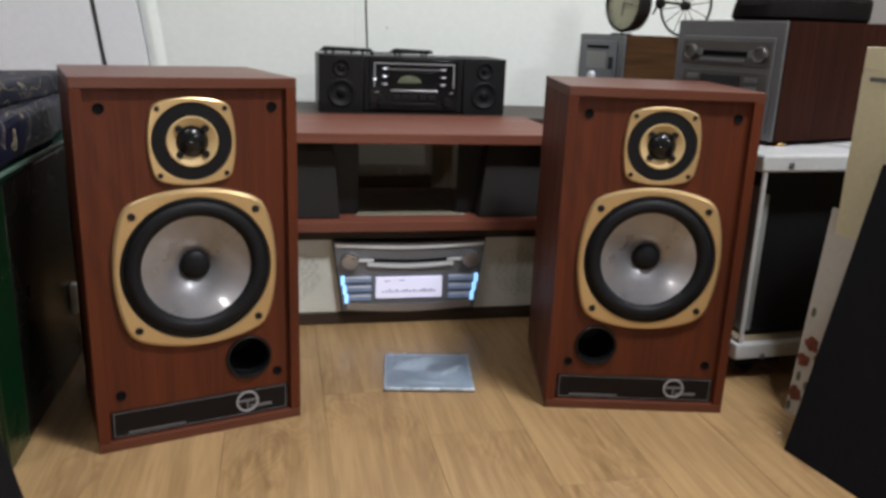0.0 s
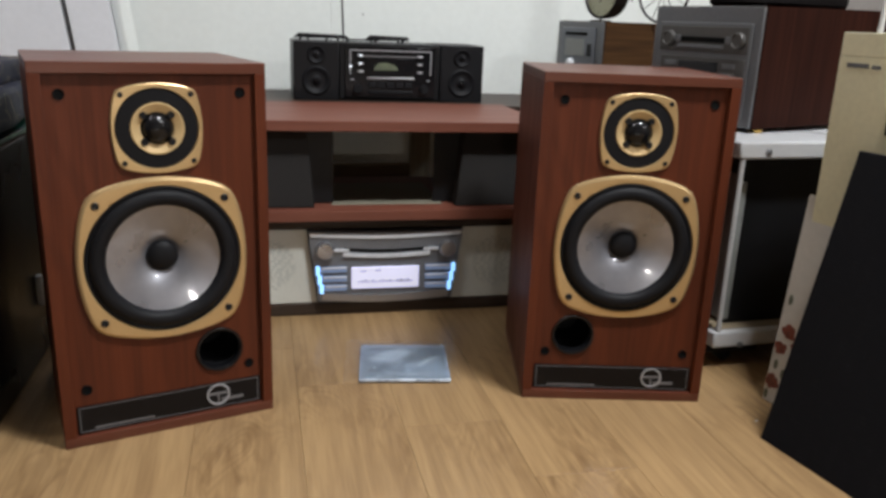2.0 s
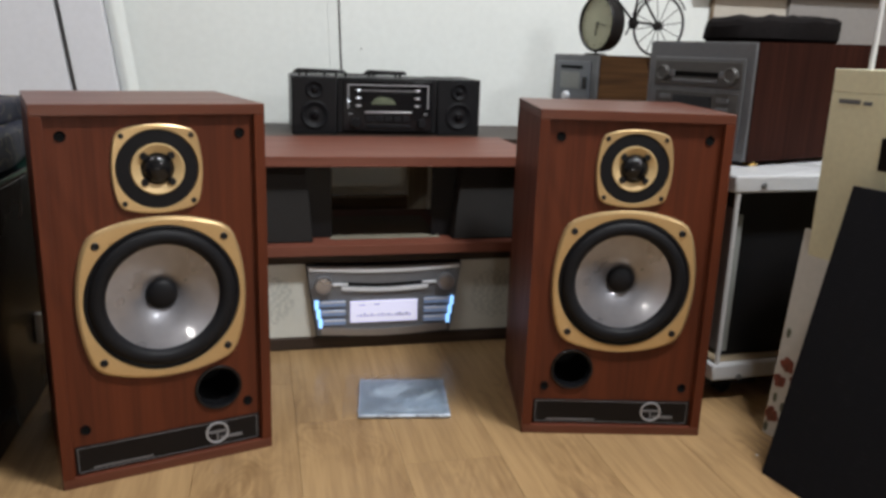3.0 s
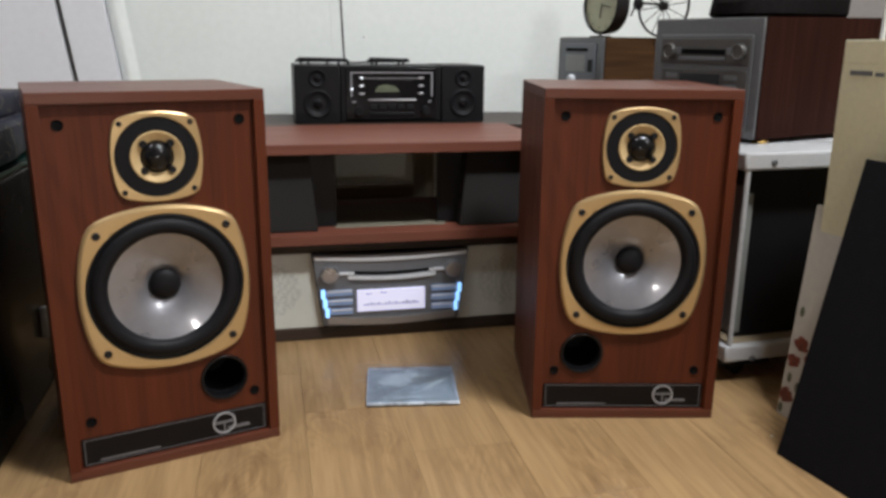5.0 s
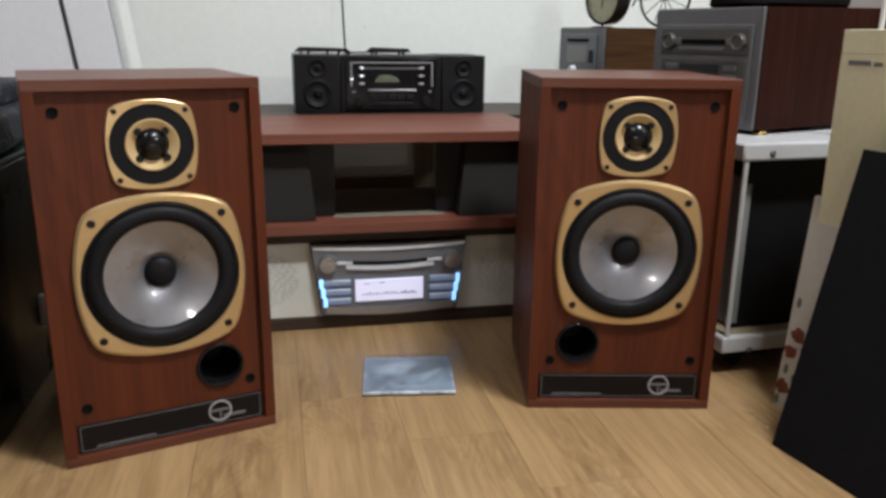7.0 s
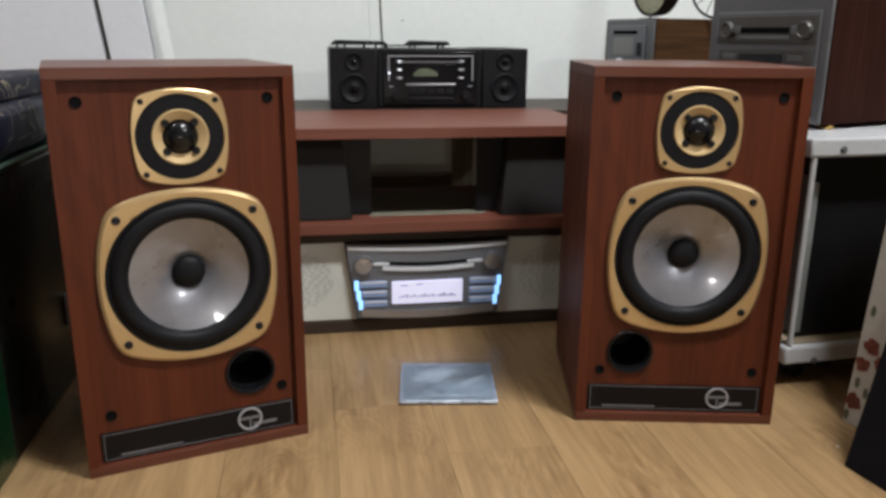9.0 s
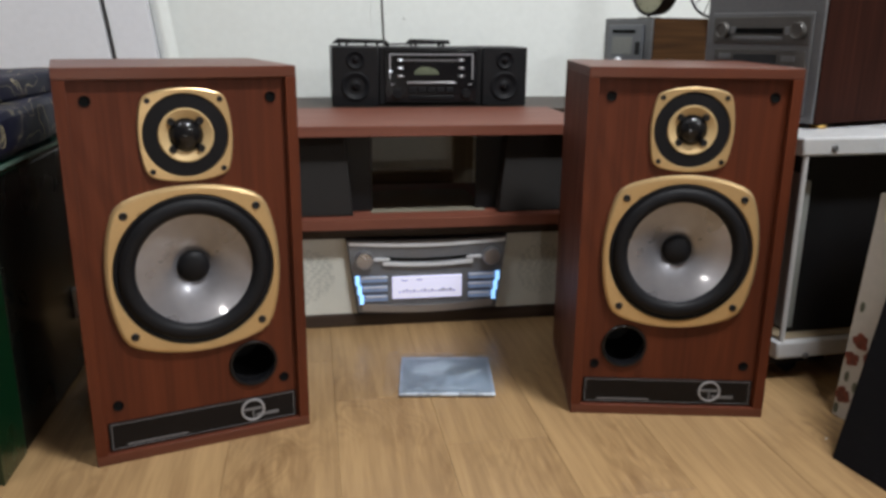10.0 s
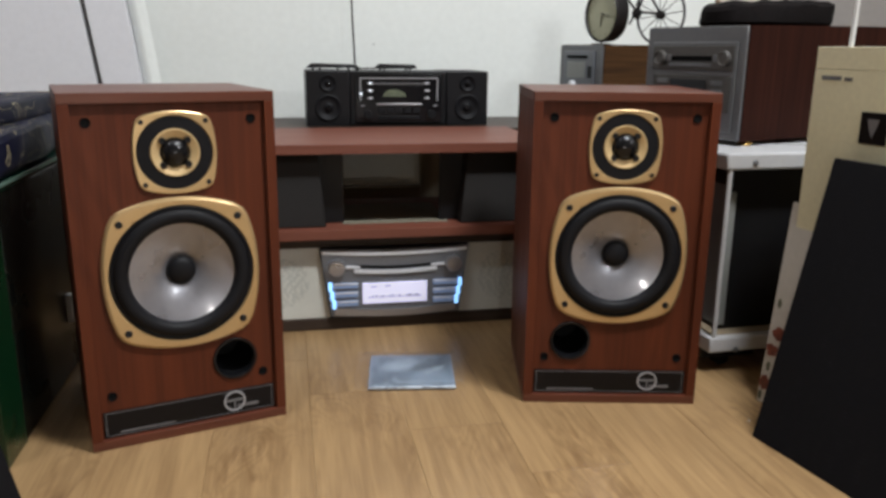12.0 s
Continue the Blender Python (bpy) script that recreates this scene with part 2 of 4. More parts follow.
M = dict(
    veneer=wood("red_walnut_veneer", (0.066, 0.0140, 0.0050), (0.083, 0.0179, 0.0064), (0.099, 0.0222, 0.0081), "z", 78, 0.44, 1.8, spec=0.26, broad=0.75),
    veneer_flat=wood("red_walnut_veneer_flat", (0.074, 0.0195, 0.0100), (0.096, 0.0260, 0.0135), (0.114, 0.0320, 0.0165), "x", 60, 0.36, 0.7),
    board=wood("cherry_laminate", (0.136, 0.041, 0.024), (0.156, 0.049, 0.030), (0.174, 0.057, 0.035), "x", 80, 0.46, 0.3),
    oak=oak_foil(),
    dark_wood=wood("dark_brown_wood", (0.026, 0.017, 0.012), (0.042, 0.028, 0.021), (0.058, 0.040, 0.030), "x", 60, 0.45, 0.6, spec=0.3),
    red_wood=wood("dark_red_wood", (0.014, 0.0038, 0.0022), (0.023, 0.0062, 0.0036), (0.032, 0.0090, 0.0052), "z", 38, 0.62, 0.9, spec=0.10),
    amber_wood=wood("amber_brown_wood", (0.035, 0.016, 0.006), (0.058, 0.026, 0.009), (0.082, 0.040, 0.015), "y", 50, 0.55, 0.9, spec=0.2),
    rail_wood=wood("brown_rail_wood", (0.12, 0.082, 0.048), (0.18, 0.128, 0.078), (0.24, 0.175, 0.11), "x", 40, 0.6, 0.6),
    gold=surface("satin_gold_lacquer", (0.56, 0.395, 0.20), 0.33, 0.62, 0.06, 300, 9, 0.03),
    black=surface("black_moulded_plastic", (0.007, 0.007, 0.008), 0.45, 0, 0.2, 400, 12, 0.06, spec=0.25),
    rubber=surface("black_rubber", (0.0075, 0.0075, 0.009), 0.55, 0, 0.2, 200, 10, 0.04, spec=0.16),
    gloss_black=surface("glossy_black_plastic", (0.006, 0.006, 0.007), 0.16, 0, 0.2, 200, 8, 0.01, spec=0.35),
    hole=surface("matt_black_bore", (0.004, 0.004, 0.004), 0.9, 0, 0.2, spec=0.1),
    cone=surface("pearl_grey_cone", (0.275, 0.275, 0.305), 0.33, 0.60, 0.10, 60, 16, 0.0, coat=0.8, spec=0.4),
    silver=surface("brushed_silver", (0.40, 0.40, 0.42), 0.33, 0.85, 0.08, 300, 10, 0.03, (0.2, 1, 1)),
    pale_silver=surface("pale_silver_paint", (0.68, 0.70, 0.74), 0.35, 0.2, 0.06),
    grey_metal=surface("grey_metal_paint", (0.160, 0.163, 0.170), 0.38, 0.55, 0.10, 250, 9, 0.04, spec=0.4),
    fascia=surface("warm_grey_metal_paint", (0.165, 0.175, 0.195), 0.34, 0.35, 0.08, 250, 9, 0.03),
    dark_grey=surface("dark_grey_plastic", (0.0085, 0.0085, 0.0098), 0.42, 0.1, 0.15, spec=0.25),
    line=surface("silver_print", (0.36, 0.36, 0.38), 0.45, 0.3, 0.08),
    dim_line=surface("dull_grey_print", (0.150, 0.146, 0.152), 0.6, 0.1, 0.1),
    plate=surface("dark_brown_badge_plate", (0.0065, 0.0056, 0.0062), 0.35, 0.1, 0.15, spec=0.2),
    linen=weave("cream_speaker_cloth", (0.55, 0.55, 0.50), (0.68, 0.68, 0.62), 700),
    linen_dark=weave("shaded_cream_cloth", (0.37, 0.385, 0.36), (0.46, 0.475, 0.45), 700),
    grille=weave("black_grille_cloth", (0.0046, 0.0045, 0.0060), (0.034, 0.032, 0.040), 300),
    wall=surface("off_white_wall_paint", (0.80, 0.825, 0.80), 0.75, 0, 0.03, 60, 1.5, 0.08),
    panel=surface("cool_white_panel_paint", (0.78, 0.78, 0.82), 0.5, 0, 0.03, 80, 2, 0.05),
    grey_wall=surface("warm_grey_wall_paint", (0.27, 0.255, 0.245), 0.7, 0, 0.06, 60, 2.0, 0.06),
    tower_grey=surface("grey_sheet_steel", (0.17, 0.17, 0.175), 0.4, 0.2, 0.08, 200, 8, 0.02),
    beige_wall=surface("dull_beige_wall_paint", (0.50, 0.46, 0.40), 0.75, 0, 0.05, 60, 2.0, 0.08),
    unseen_wall=surface("dark_unseen_wall", (0.17, 0.145, 0.12), 0.8, 0, 0.25, 40, 2.5, 0.1),
    ceiling=surface("white_ceiling_paint", (0.60, 0.60, 0.58), 0.9, 0, 0.02),
    white=surface("white_powder_coat", (0.50, 0.50, 0.51), 0.32, 0, 0.05, 150, 6, 0.02),
    cream=surface("aged_cream_plastic", (0.62, 0.58, 0.405), 0.45, 0, 0.06, 120, 4, 0.03),
    green=surface("bottle_green_paint", (0.0025, 0.022, 0.0075), 0.30, 0, 0.2, 60, 5, 0.03, coat=0.3),
    green_top=surface("teal_green_glass_top", (0.006, 0.032, 0.021), 0.15, 0, 0.1, 60, 5, 0.0, coat=0.5),
    highlight_strip=surface("pale_edge_highlight", (0.14, 0.22, 0.18), 0.25, 0, 0.1),
    smoked=surface("smoked_black_glass", (0.005, 0.006, 0.005), 0.28, 0, 0.2, 30, 3, 0.0, coat=0.1, spec=0.3),
    floral=surface("white_printed_board", (0.46, 0.43, 0.385), 0.55, 0, 0.06, 90, 5, 0.05),
    petal=surface("rust_red_print", (0.135, 0.034, 0.020), 0.6, 0, 0.45, 120, 40, 0.02),
    leaf=surface("grey_green_print", (0.10, 0.105, 0.07), 0.6, 0, 0.3),
    brass=surface("polished_brass", (0.75, 0.50, 0.16), 0.22, 1.0, 0.06),
    dial=surface("aged_ivory_dial", (0.42, 0.42, 0.29), 0.5, 0, 0.06, 60, 10),
    iron=surface("black_iron", (0.016, 0.014, 0.014), 0.45, 0.3, 0.2),
    slab=surface("joint_underlay", (0.34, 0.22, 0.11), 0.9),
    sleeve=surface("blue_grey_printed_sleeve", (0.235, 0.28, 0.315), 0.35, 0, 0.42, 90, 28, 0.03),
    sleeve_light=surface("pale_blue_print", (0.42, 0.47, 0.50), 0.35, 0, 0.22, 120, 30),
    sleeve_dark=surface("dull_green_grey_print", (0.175, 0.205, 0.215), 0.35, 0, 0.25, 90, 30),
    shaded_sheet=surface("shaded_beige_sheet", (0.185, 0.168, 0.125), 0.7, 0, 0.08, 90, 7),
    rim=surface("painted_rim_glints", (0.46, 0.51, 0.58), 0.15, 0, 0.6, 140, 50, 0.1),
    pale_gold=surface("flat_pale_gold", (0.56, 0.40, 0.20), 0.48, 0.25, 0.06, 300, 9, 0.03),
    lit_wood=wood("lit_beige_wood", (0.26, 0.22, 0.16), (0.32, 0.28, 0.205), (0.37, 0.33, 0.25), "z", 40, 0.6, 0.6),
    bezel=surface("dark_warm_grey_bezel", (0.085, 0.080, 0.076), 0.38, 0.35, 0.14, 250, 14, 0.03),
    grey_cloth=weave("charcoal_grille_cloth", (0.021, 0.0195, 0.019), (0.036, 0.034, 0.0325), 800),
    film=clear("crinkled_cellophane", (0.985, 0.99, 1.0), 0.13, 0.07),
    clear=clear("clear_polystyrene", (0.92, 0.95, 1.0), 0.16),
    lcd=glow("lit_lilac_display", (0.66, 0.66, 0.86), 0.55),
    pale_display=surface("pale_grey_display", (0.25, 0.26, 0.25), 0.35, 0.1, 0.08),
    tray_liner=surface("tan_hardboard", (0.30, 0.235, 0.155), 0.55, 0, 0.10, 90, 6, 0.04),
    lcd_ink=surface("grey_display_ink", (0.42, 0.42, 0.50), 0.4),
    blue=glow("blue_button_light", (0.19, 0.27, 0.45), 0.32),
    blue_hot=glow("bright_blue_button_light", (0.28, 0.58, 1.0), 1.5),
    led=glow("white_button_light", (0.85, 0.92, 1.0), 1.3),
    lamp=glow("lamp_diffuser", (1.0, 0.95, 0.86), 3.0),
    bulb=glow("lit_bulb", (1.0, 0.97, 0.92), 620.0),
    button=surface("blue_grey_button", (0.22, 0.26, 0.36), 0.35, 0.3),
    black_cloth=surface("black_bag_cloth", (0.0075, 0.0062, 0.0062), 0.85, 0, 0.3, 150, 20, 0.3, spec=0.06),
    moss_print=surface("muted_green_display_picture", (0.12, 0.14, 0.09), 0.4, 0, 0.3, 200, 60),
)


def navy_cloth():
    """Quilted navy satin with gold and white scribbled print."""
    m = surface("navy_printed_cloth", (0.0042, 0.0054, 0.019), 0.55, 0, 0.3, 160, 20, 0.12, spec=0.25)
    nt = m.node_tree
    b = nt.nodes["Principled BSDF"]
    tc = nt.nodes.new("ShaderNodeTexCoord")
    n = nt.nodes.new("ShaderNodeTexNoise")
    n.inputs["Scale"].default_value, n.inputs["Detail"].default_value, n.inputs["Distortion"].default_value = 15, 0.0, 1.6
    nt.links.new(tc.outputs["Object"], n.inputs["Vector"])
    s = nt.nodes.new("ShaderNodeMath")
    s.operation = "SUBTRACT"
    nt.links.new(n.outputs[0], s.inputs[0])
    s.inputs[1].default_value = 0.60
    a = nt.nodes.new("ShaderNodeMath")
    a.operation = "ABSOLUTE"
    nt.links.new(s.outputs[0], a.inputs[0])
    c = nt.nodes.new("ShaderNodeMath")
    c.operation = "LESS_THAN"
    nt.links.new(a.outputs[0], c.inputs[0])
    c.inputs[1].default_value = 0.0062
    mx = nt.nodes.new("ShaderNodeMix")
    mx.data_type = "RGBA"
    nt.links.new(c.outputs[0], mx.inputs["Factor"])
    nt.links.new(b.inputs["Base Color"].links[0].from_socket, mx.inputs["A"])
    mx.inputs["B"].default_value = (0.58, 0.49, 0.29, 1)
    nt.links.new(mx.outputs["Result"], b.inputs["Base Color"])
    return m


M["navy"] = navy_cloth()


# ---- mesh helpers ----
def part(name, bm, material, parent=None, label="", sharp=20):
    bmesh.ops.recalc_face_normals(bm, faces=bm.faces[:])
    me = bpy.data.meshes.new(name)
    for f in bm.faces:
        f.smooth = True
    bm.to_mesh(me)
    bm.free()
    me.set_sharp_from_angle(angle=radians(sharp))
    me.materials.append(M[material])
    ob = new(name, me)
    if parent:
        ob.parent = parent
    return tagged(ob, label)


def thing(name, m, label, category, group="", kind=""):
    ob = new(name)
    ob.matrix_basis = m
    ob.empty_display_size = 0.05
    return tagged(ob, label, category, group, kind)


def solo(name, bm, material, m, label, category, group="", kind=""):
    ob = part(name, bm, material)
    ob.matrix_basis = m
    return tagged(ob, label, category, group, kind)


def box(x0, x1, y0, y1, z0, z1, bevel=0.0, bm=None, seg=2):
    own = bmesh.new()
    bmesh.ops.create_cube(own, size=1.0, matrix=Matrix.Translation(((x0 + x1) / 2, (y0 + y1) / 2, (z0 + z1) / 2)) @ Matrix.Diagonal((x1 - x0, y1 - y0, z1 - z0, 1)))
    if bevel:
        bmesh.ops.bevel(own, geom=own.edges[:], offset=bevel, segments=seg, profile=0.5, affect="EDGES")
    return join(bm, own)


def join(bm, own):
    if bm is None:
        return own
    me = bpy.data.meshes.new("tmp")
    own.to_mesh(me)
    own.free()
    bm.from_mesh(me)
    bpy.data.meshes.remove(me)
    return bm


def loft(loops, start=False, end=False, bm=None, ring=True):
    bm = bm or bmesh.new()
    rows = [[bm.verts.new(p) for p in loop] for loop in loops]
    n = len(rows[0])
    for a, b in zip(rows, rows[1:]):
        for i in range(n if ring else n - 1):
            j = (i + 1) % n
            bm.faces.new((a[i], a[j], b[j], b[i]))
    if start:
        bm.faces.new(rows[0])
    if end:
        bm.faces.new(rows[-1])
    return bm


def circle(cx, y, cz, r, n=48):
    return [(cx + r * math.cos(2 * math.pi * i / n), y, cz + r * math.sin(2 * math.pi * i / n)) for i in range(n)]


def squircle(cx, y, cz, r, power, n=48, wide=1.0):
    out = []
    for i in range(n):
        c, s = math.cos(2 * math.pi * i / n), math.sin(2 * math.pi * i / n)
        k = r / (abs(c) ** power + abs(s) ** power) ** (1 / power)
        out.append((cx + k * c * wide, y, cz + k * s))
    return out


def barrel(cx, y, cz, hx, hz, corner, grow=0.0, n=72):
    """A square with four bowed sides and small rounded corners: half widths hx and hz, and the corner's reach."""
    def reach(c, s, h):
        sag = h - corner
        big = (corner * corner + sag * sag) / (2 * sag)
        o = h - big
        return s * o + math.sqrt(max(0.0, (s * o) ** 2 - o * o + big * big))

    out = []
    for i in range(n):
        c, s = math.cos(2 * math.pi * i / n), math.sin(2 * math.pi * i / n)
        k = sum(r ** -26.0 for r in (reach(c, s, hz), reach(c, -s, hz), reach(s, c, hx), reach(s, -c, hx))) ** (-1 / 26.0) * 1.012 + grow
        out.append((cx + k * c, y, cz + k * s))
    return out


def turned(cx, cz, profile, n=48, end=False, start=False, bm=None):
    """A solid of revolution about the y axis, from (radius, y) pairs."""
    return loft([circle(cx, y, cz, r, n) for r, y in profile], start, end, bm)


def bar(a, b, r, n=10, bm=None, taper=1.0):
    """A round rod from a to b."""
    a, b = Vector(a), Vector(b)
    d = (b - a).normalized()
    u = d.orthogonal().normalized()
    v = d.cross(u)
    loops = [[tuple(p + rr * (math.cos(2 * math.pi * i / n) * u + math.sin(2 * math.pi * i / n) * v)) for i in range(n)] for p, rr in ((a, r), (b, r * taper))]
    return loft(loops, True, True, bm)


def prism(points, y0, y1, bm=None, bevel=0.0):
    """A flat outline in x and z, given a thickness along y."""
    own = loft([[(x, y, z) for x, z in points] for y in (y0, y1)], True, True)
    if bevel:
        bmesh.ops.recalc_face_normals(own, faces=own.faces[:])
        bmesh.ops.bevel(own, geom=own.edges[:], offset=bevel, segments=2, profile=0.5, affect="EDGES")
    return join(bm, own)


def pierced(x0, x1, z0, z1, ya, yb, holes):
    """An upright board with round holes through it."""
    bm = bmesh.new()
    for y in (ya, yb):
        edges = []
        for loop in [[(x0, y, z0), (x1, y, z0), (x1, y, z1), (x0, y, z1)]] + [circle(cx, y, cz, r, 48) for cx, cz, r in holes]:
            vs = [bm.verts.new(p) for p in loop]
            edges += [bm.edges.new((vs[i], vs[(i + 1) % len(vs)])) for i in range(len(vs))]
        bmesh.ops.triangle_fill(bm, use_beauty=True, edges=edges)
    for cx, cz, r in holes:
        loft([circle(cx, ya, cz, r, 48), circle(cx, yb, cz, r, 48)], bm=bm)
    loft([[(x0, y, z0), (x1, y, z0), (x1, y, z1), (x0, y, z1)] for y in (ya, yb)], bm=bm)
    bmesh.ops.remove_doubles(bm, verts=bm.verts[:], dist=1e-6)
    return bm


# ---- the room ----
WALL_Y = 2.07
X0, X1, Y0 = -1.6, 3.2, -2.4
floor = solo("floor", box(X0 - 0.1, X1 + 0.1, Y0 - 0.1, WALL_Y + 0.1, -0.06, -0.006), "slab", pose(0, 0, 0), "light oak laminate floor of long planks", "floor", kind="structure")
solo("wall_north", box(X0 - 0.1, X1 + 0.1, WALL_Y, WALL_Y + 0.1, -0.006, 2.5), "wall", pose(0, 0, 0), "plain off-white painted wall", "wall", kind="structure")
# These three walls are unseen; their dark colour cuts the room's fill light.
solo("wall_south", box(X0 - 0.1, X1 + 0.1, Y0 - 0.1, Y0, -0.006, 2.5), "unseen_wall", pose(0, 0, 0), "unseen wall, coloured dark to cut the fill light", "wall", kind="structure")
solo("wall_west", box(X0 - 0.1, X0, Y0, WALL_Y, -0.006, 2.5), "unseen_wall", pose(0, 0, 0), "unseen wall, coloured dark to cut the fill light", "wall", kind="structure")
solo("wall_east", box(X1, X1 + 0.1, Y0, WALL_Y, -0.006, 2.5), "unseen_wall", pose(0, 0, 0), "unseen wall, coloured dark to cut the fill light", "wall", kind="structure")
solo("ceiling", box(X0 - 0.1, X1 + 0.1, Y0 - 0.1, WALL_Y + 0.1, 2.5, 2.6), "ceiling", pose(0, 0, 0), "plain white painted ceiling", "ceiling", kind="structure")

# pale sliding panels that stand a little askew in front of the wall, with a dark gap and a cream edge moulding
for name, x0, x1 in (("wall_panel", -0.4165, -0.3245), ("wall_panel", -1.5, -0.4265)):
    bm = box(x0, x1, -0.016, 0.016, -0.45, 1.55, 0.003)
    ob = solo(name, bm, "panel", pose(0.012, WALL_Y - 0.032, 0.47, 0, -7.0, 0), "cool white painted panel leaning by the wall", "wall panel", kind="structure")
solo("trim", box(-0.4240, -0.4190, -0.010, 0.006, -0.44, 1.54, 0.001), "bezel", pose(0.012, WALL_Y - 0.032, 0.47, 0, -7.0, 0), "dark gap strip between two pale panels", "trim", kind="structure")
bm = loft([[(-0.3225 + 0.044 * k, -0.014 * math.sin(math.pi * min(1, k * 1.15)) + 0.012, z) for k in [i / 10 for i in range(11)]] for z in (-0.45, 1.55)], ring=False)
solo("moulding", bm, "wall", pose(0.012, WALL_Y - 0.032, 0.47, 0, -7.0, 0), "cream painted edge moulding on the wall", "moulding", kind="structure")
solo("wall_nail", bar((0.2674, WALL_Y, 0.5527), (0.2674, WALL_Y - 0.0025, 0.5527), 0.0017, 8), "dark_grey", pose(0, 0, 0), "small dark nail head in the white wall", "nail")
# joint of two wall boards: a flat white cover strip with a dark slit along it
solo("trim", box(-0.0285, -0.0022, -0.0012, 0.0, -0.13, 1.55, 0.001), "wall", pose(0.2175, WALL_Y, 0.5, 0, -2.3, 0), "flat white cover strip on the wall", "trim", kind="structure")
solo("trim", box(-0.0021, 0.0021, -0.0036, 0.0, -0.13, 1.55, 0.0004), "bezel", pose(0.2175, WALL_Y, 0.5, 0, -2.3, 0), "thin dark slit beside the cover strip", "trim", kind="structure")
solo("wall_ledge", box(1.176, X1, WALL_Y - 0.05, WALL_Y, 0.738, 0.788, 0.003), "rail_wood", pose(0, 0, 0), "brown wooden ledge fixed along the wall", "ledge", kind="structure")
solo("trim", box(1.237, 1.246, WALL_Y - 0.012, WALL_Y, 0.0, 0.738, 0.002), "rail_wood", pose(0, 0, 0), "narrow brown upright strip on the wall", "trim", kind="structure")
solo("wall_panel", box(1.2465, 1.4755, WALL_Y - 0.008, WALL_Y, 0.0, 0.738, 0.002), "beige_wall", pose(0, 0, 0), "dull beige panel on the wall under the ledge", "wall panel", kind="structure")
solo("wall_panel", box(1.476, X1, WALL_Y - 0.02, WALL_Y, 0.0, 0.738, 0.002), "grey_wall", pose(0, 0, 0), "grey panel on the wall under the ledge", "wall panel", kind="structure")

for lx, ly, sx, sy, watts in LAMPS:
    ob = thing("unseen_ceiling_light", pose(lx, ly, 2.5), "unseen white ceiling lamp with a lit diffuser", "ceiling light", "ceiling lights")
    part("housing", box(-sx / 2 - 0.11, sx / 2 + 0.11, -sy / 2 - 0.03, sy / 2 + 0.03, -0.045, 0.0, 0.006), "white", ob)
    part("diffuser", box(-sx / 2 - 0.085, sx / 2 + 0.085, -sy / 2 - 0.015, sy / 2 + 0.015, -0.056, -0.046, 0.003), "lamp", ob, "lit opal diffuser")


# Unseen lamp added behind the camera for the bright dots on the woofer cones.
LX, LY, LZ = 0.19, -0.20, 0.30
sl_ = thing("highlight_lamp", pose(LX, LY, 0), "unseen small lamp added to put bright dots on the cones", "lamp")
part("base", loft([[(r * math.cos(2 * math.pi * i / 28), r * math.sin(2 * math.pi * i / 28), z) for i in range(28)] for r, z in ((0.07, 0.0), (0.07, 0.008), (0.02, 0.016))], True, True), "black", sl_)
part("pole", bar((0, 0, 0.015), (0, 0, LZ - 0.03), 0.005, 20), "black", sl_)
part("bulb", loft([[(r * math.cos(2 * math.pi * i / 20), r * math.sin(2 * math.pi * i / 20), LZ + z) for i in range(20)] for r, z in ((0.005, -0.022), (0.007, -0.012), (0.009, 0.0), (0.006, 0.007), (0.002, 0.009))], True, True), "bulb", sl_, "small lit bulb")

# ---- loudspeakers ----
SW, SH, SD = 0.2703, 0.4840, 0.260
REC, BT = 0.008, 0.0135


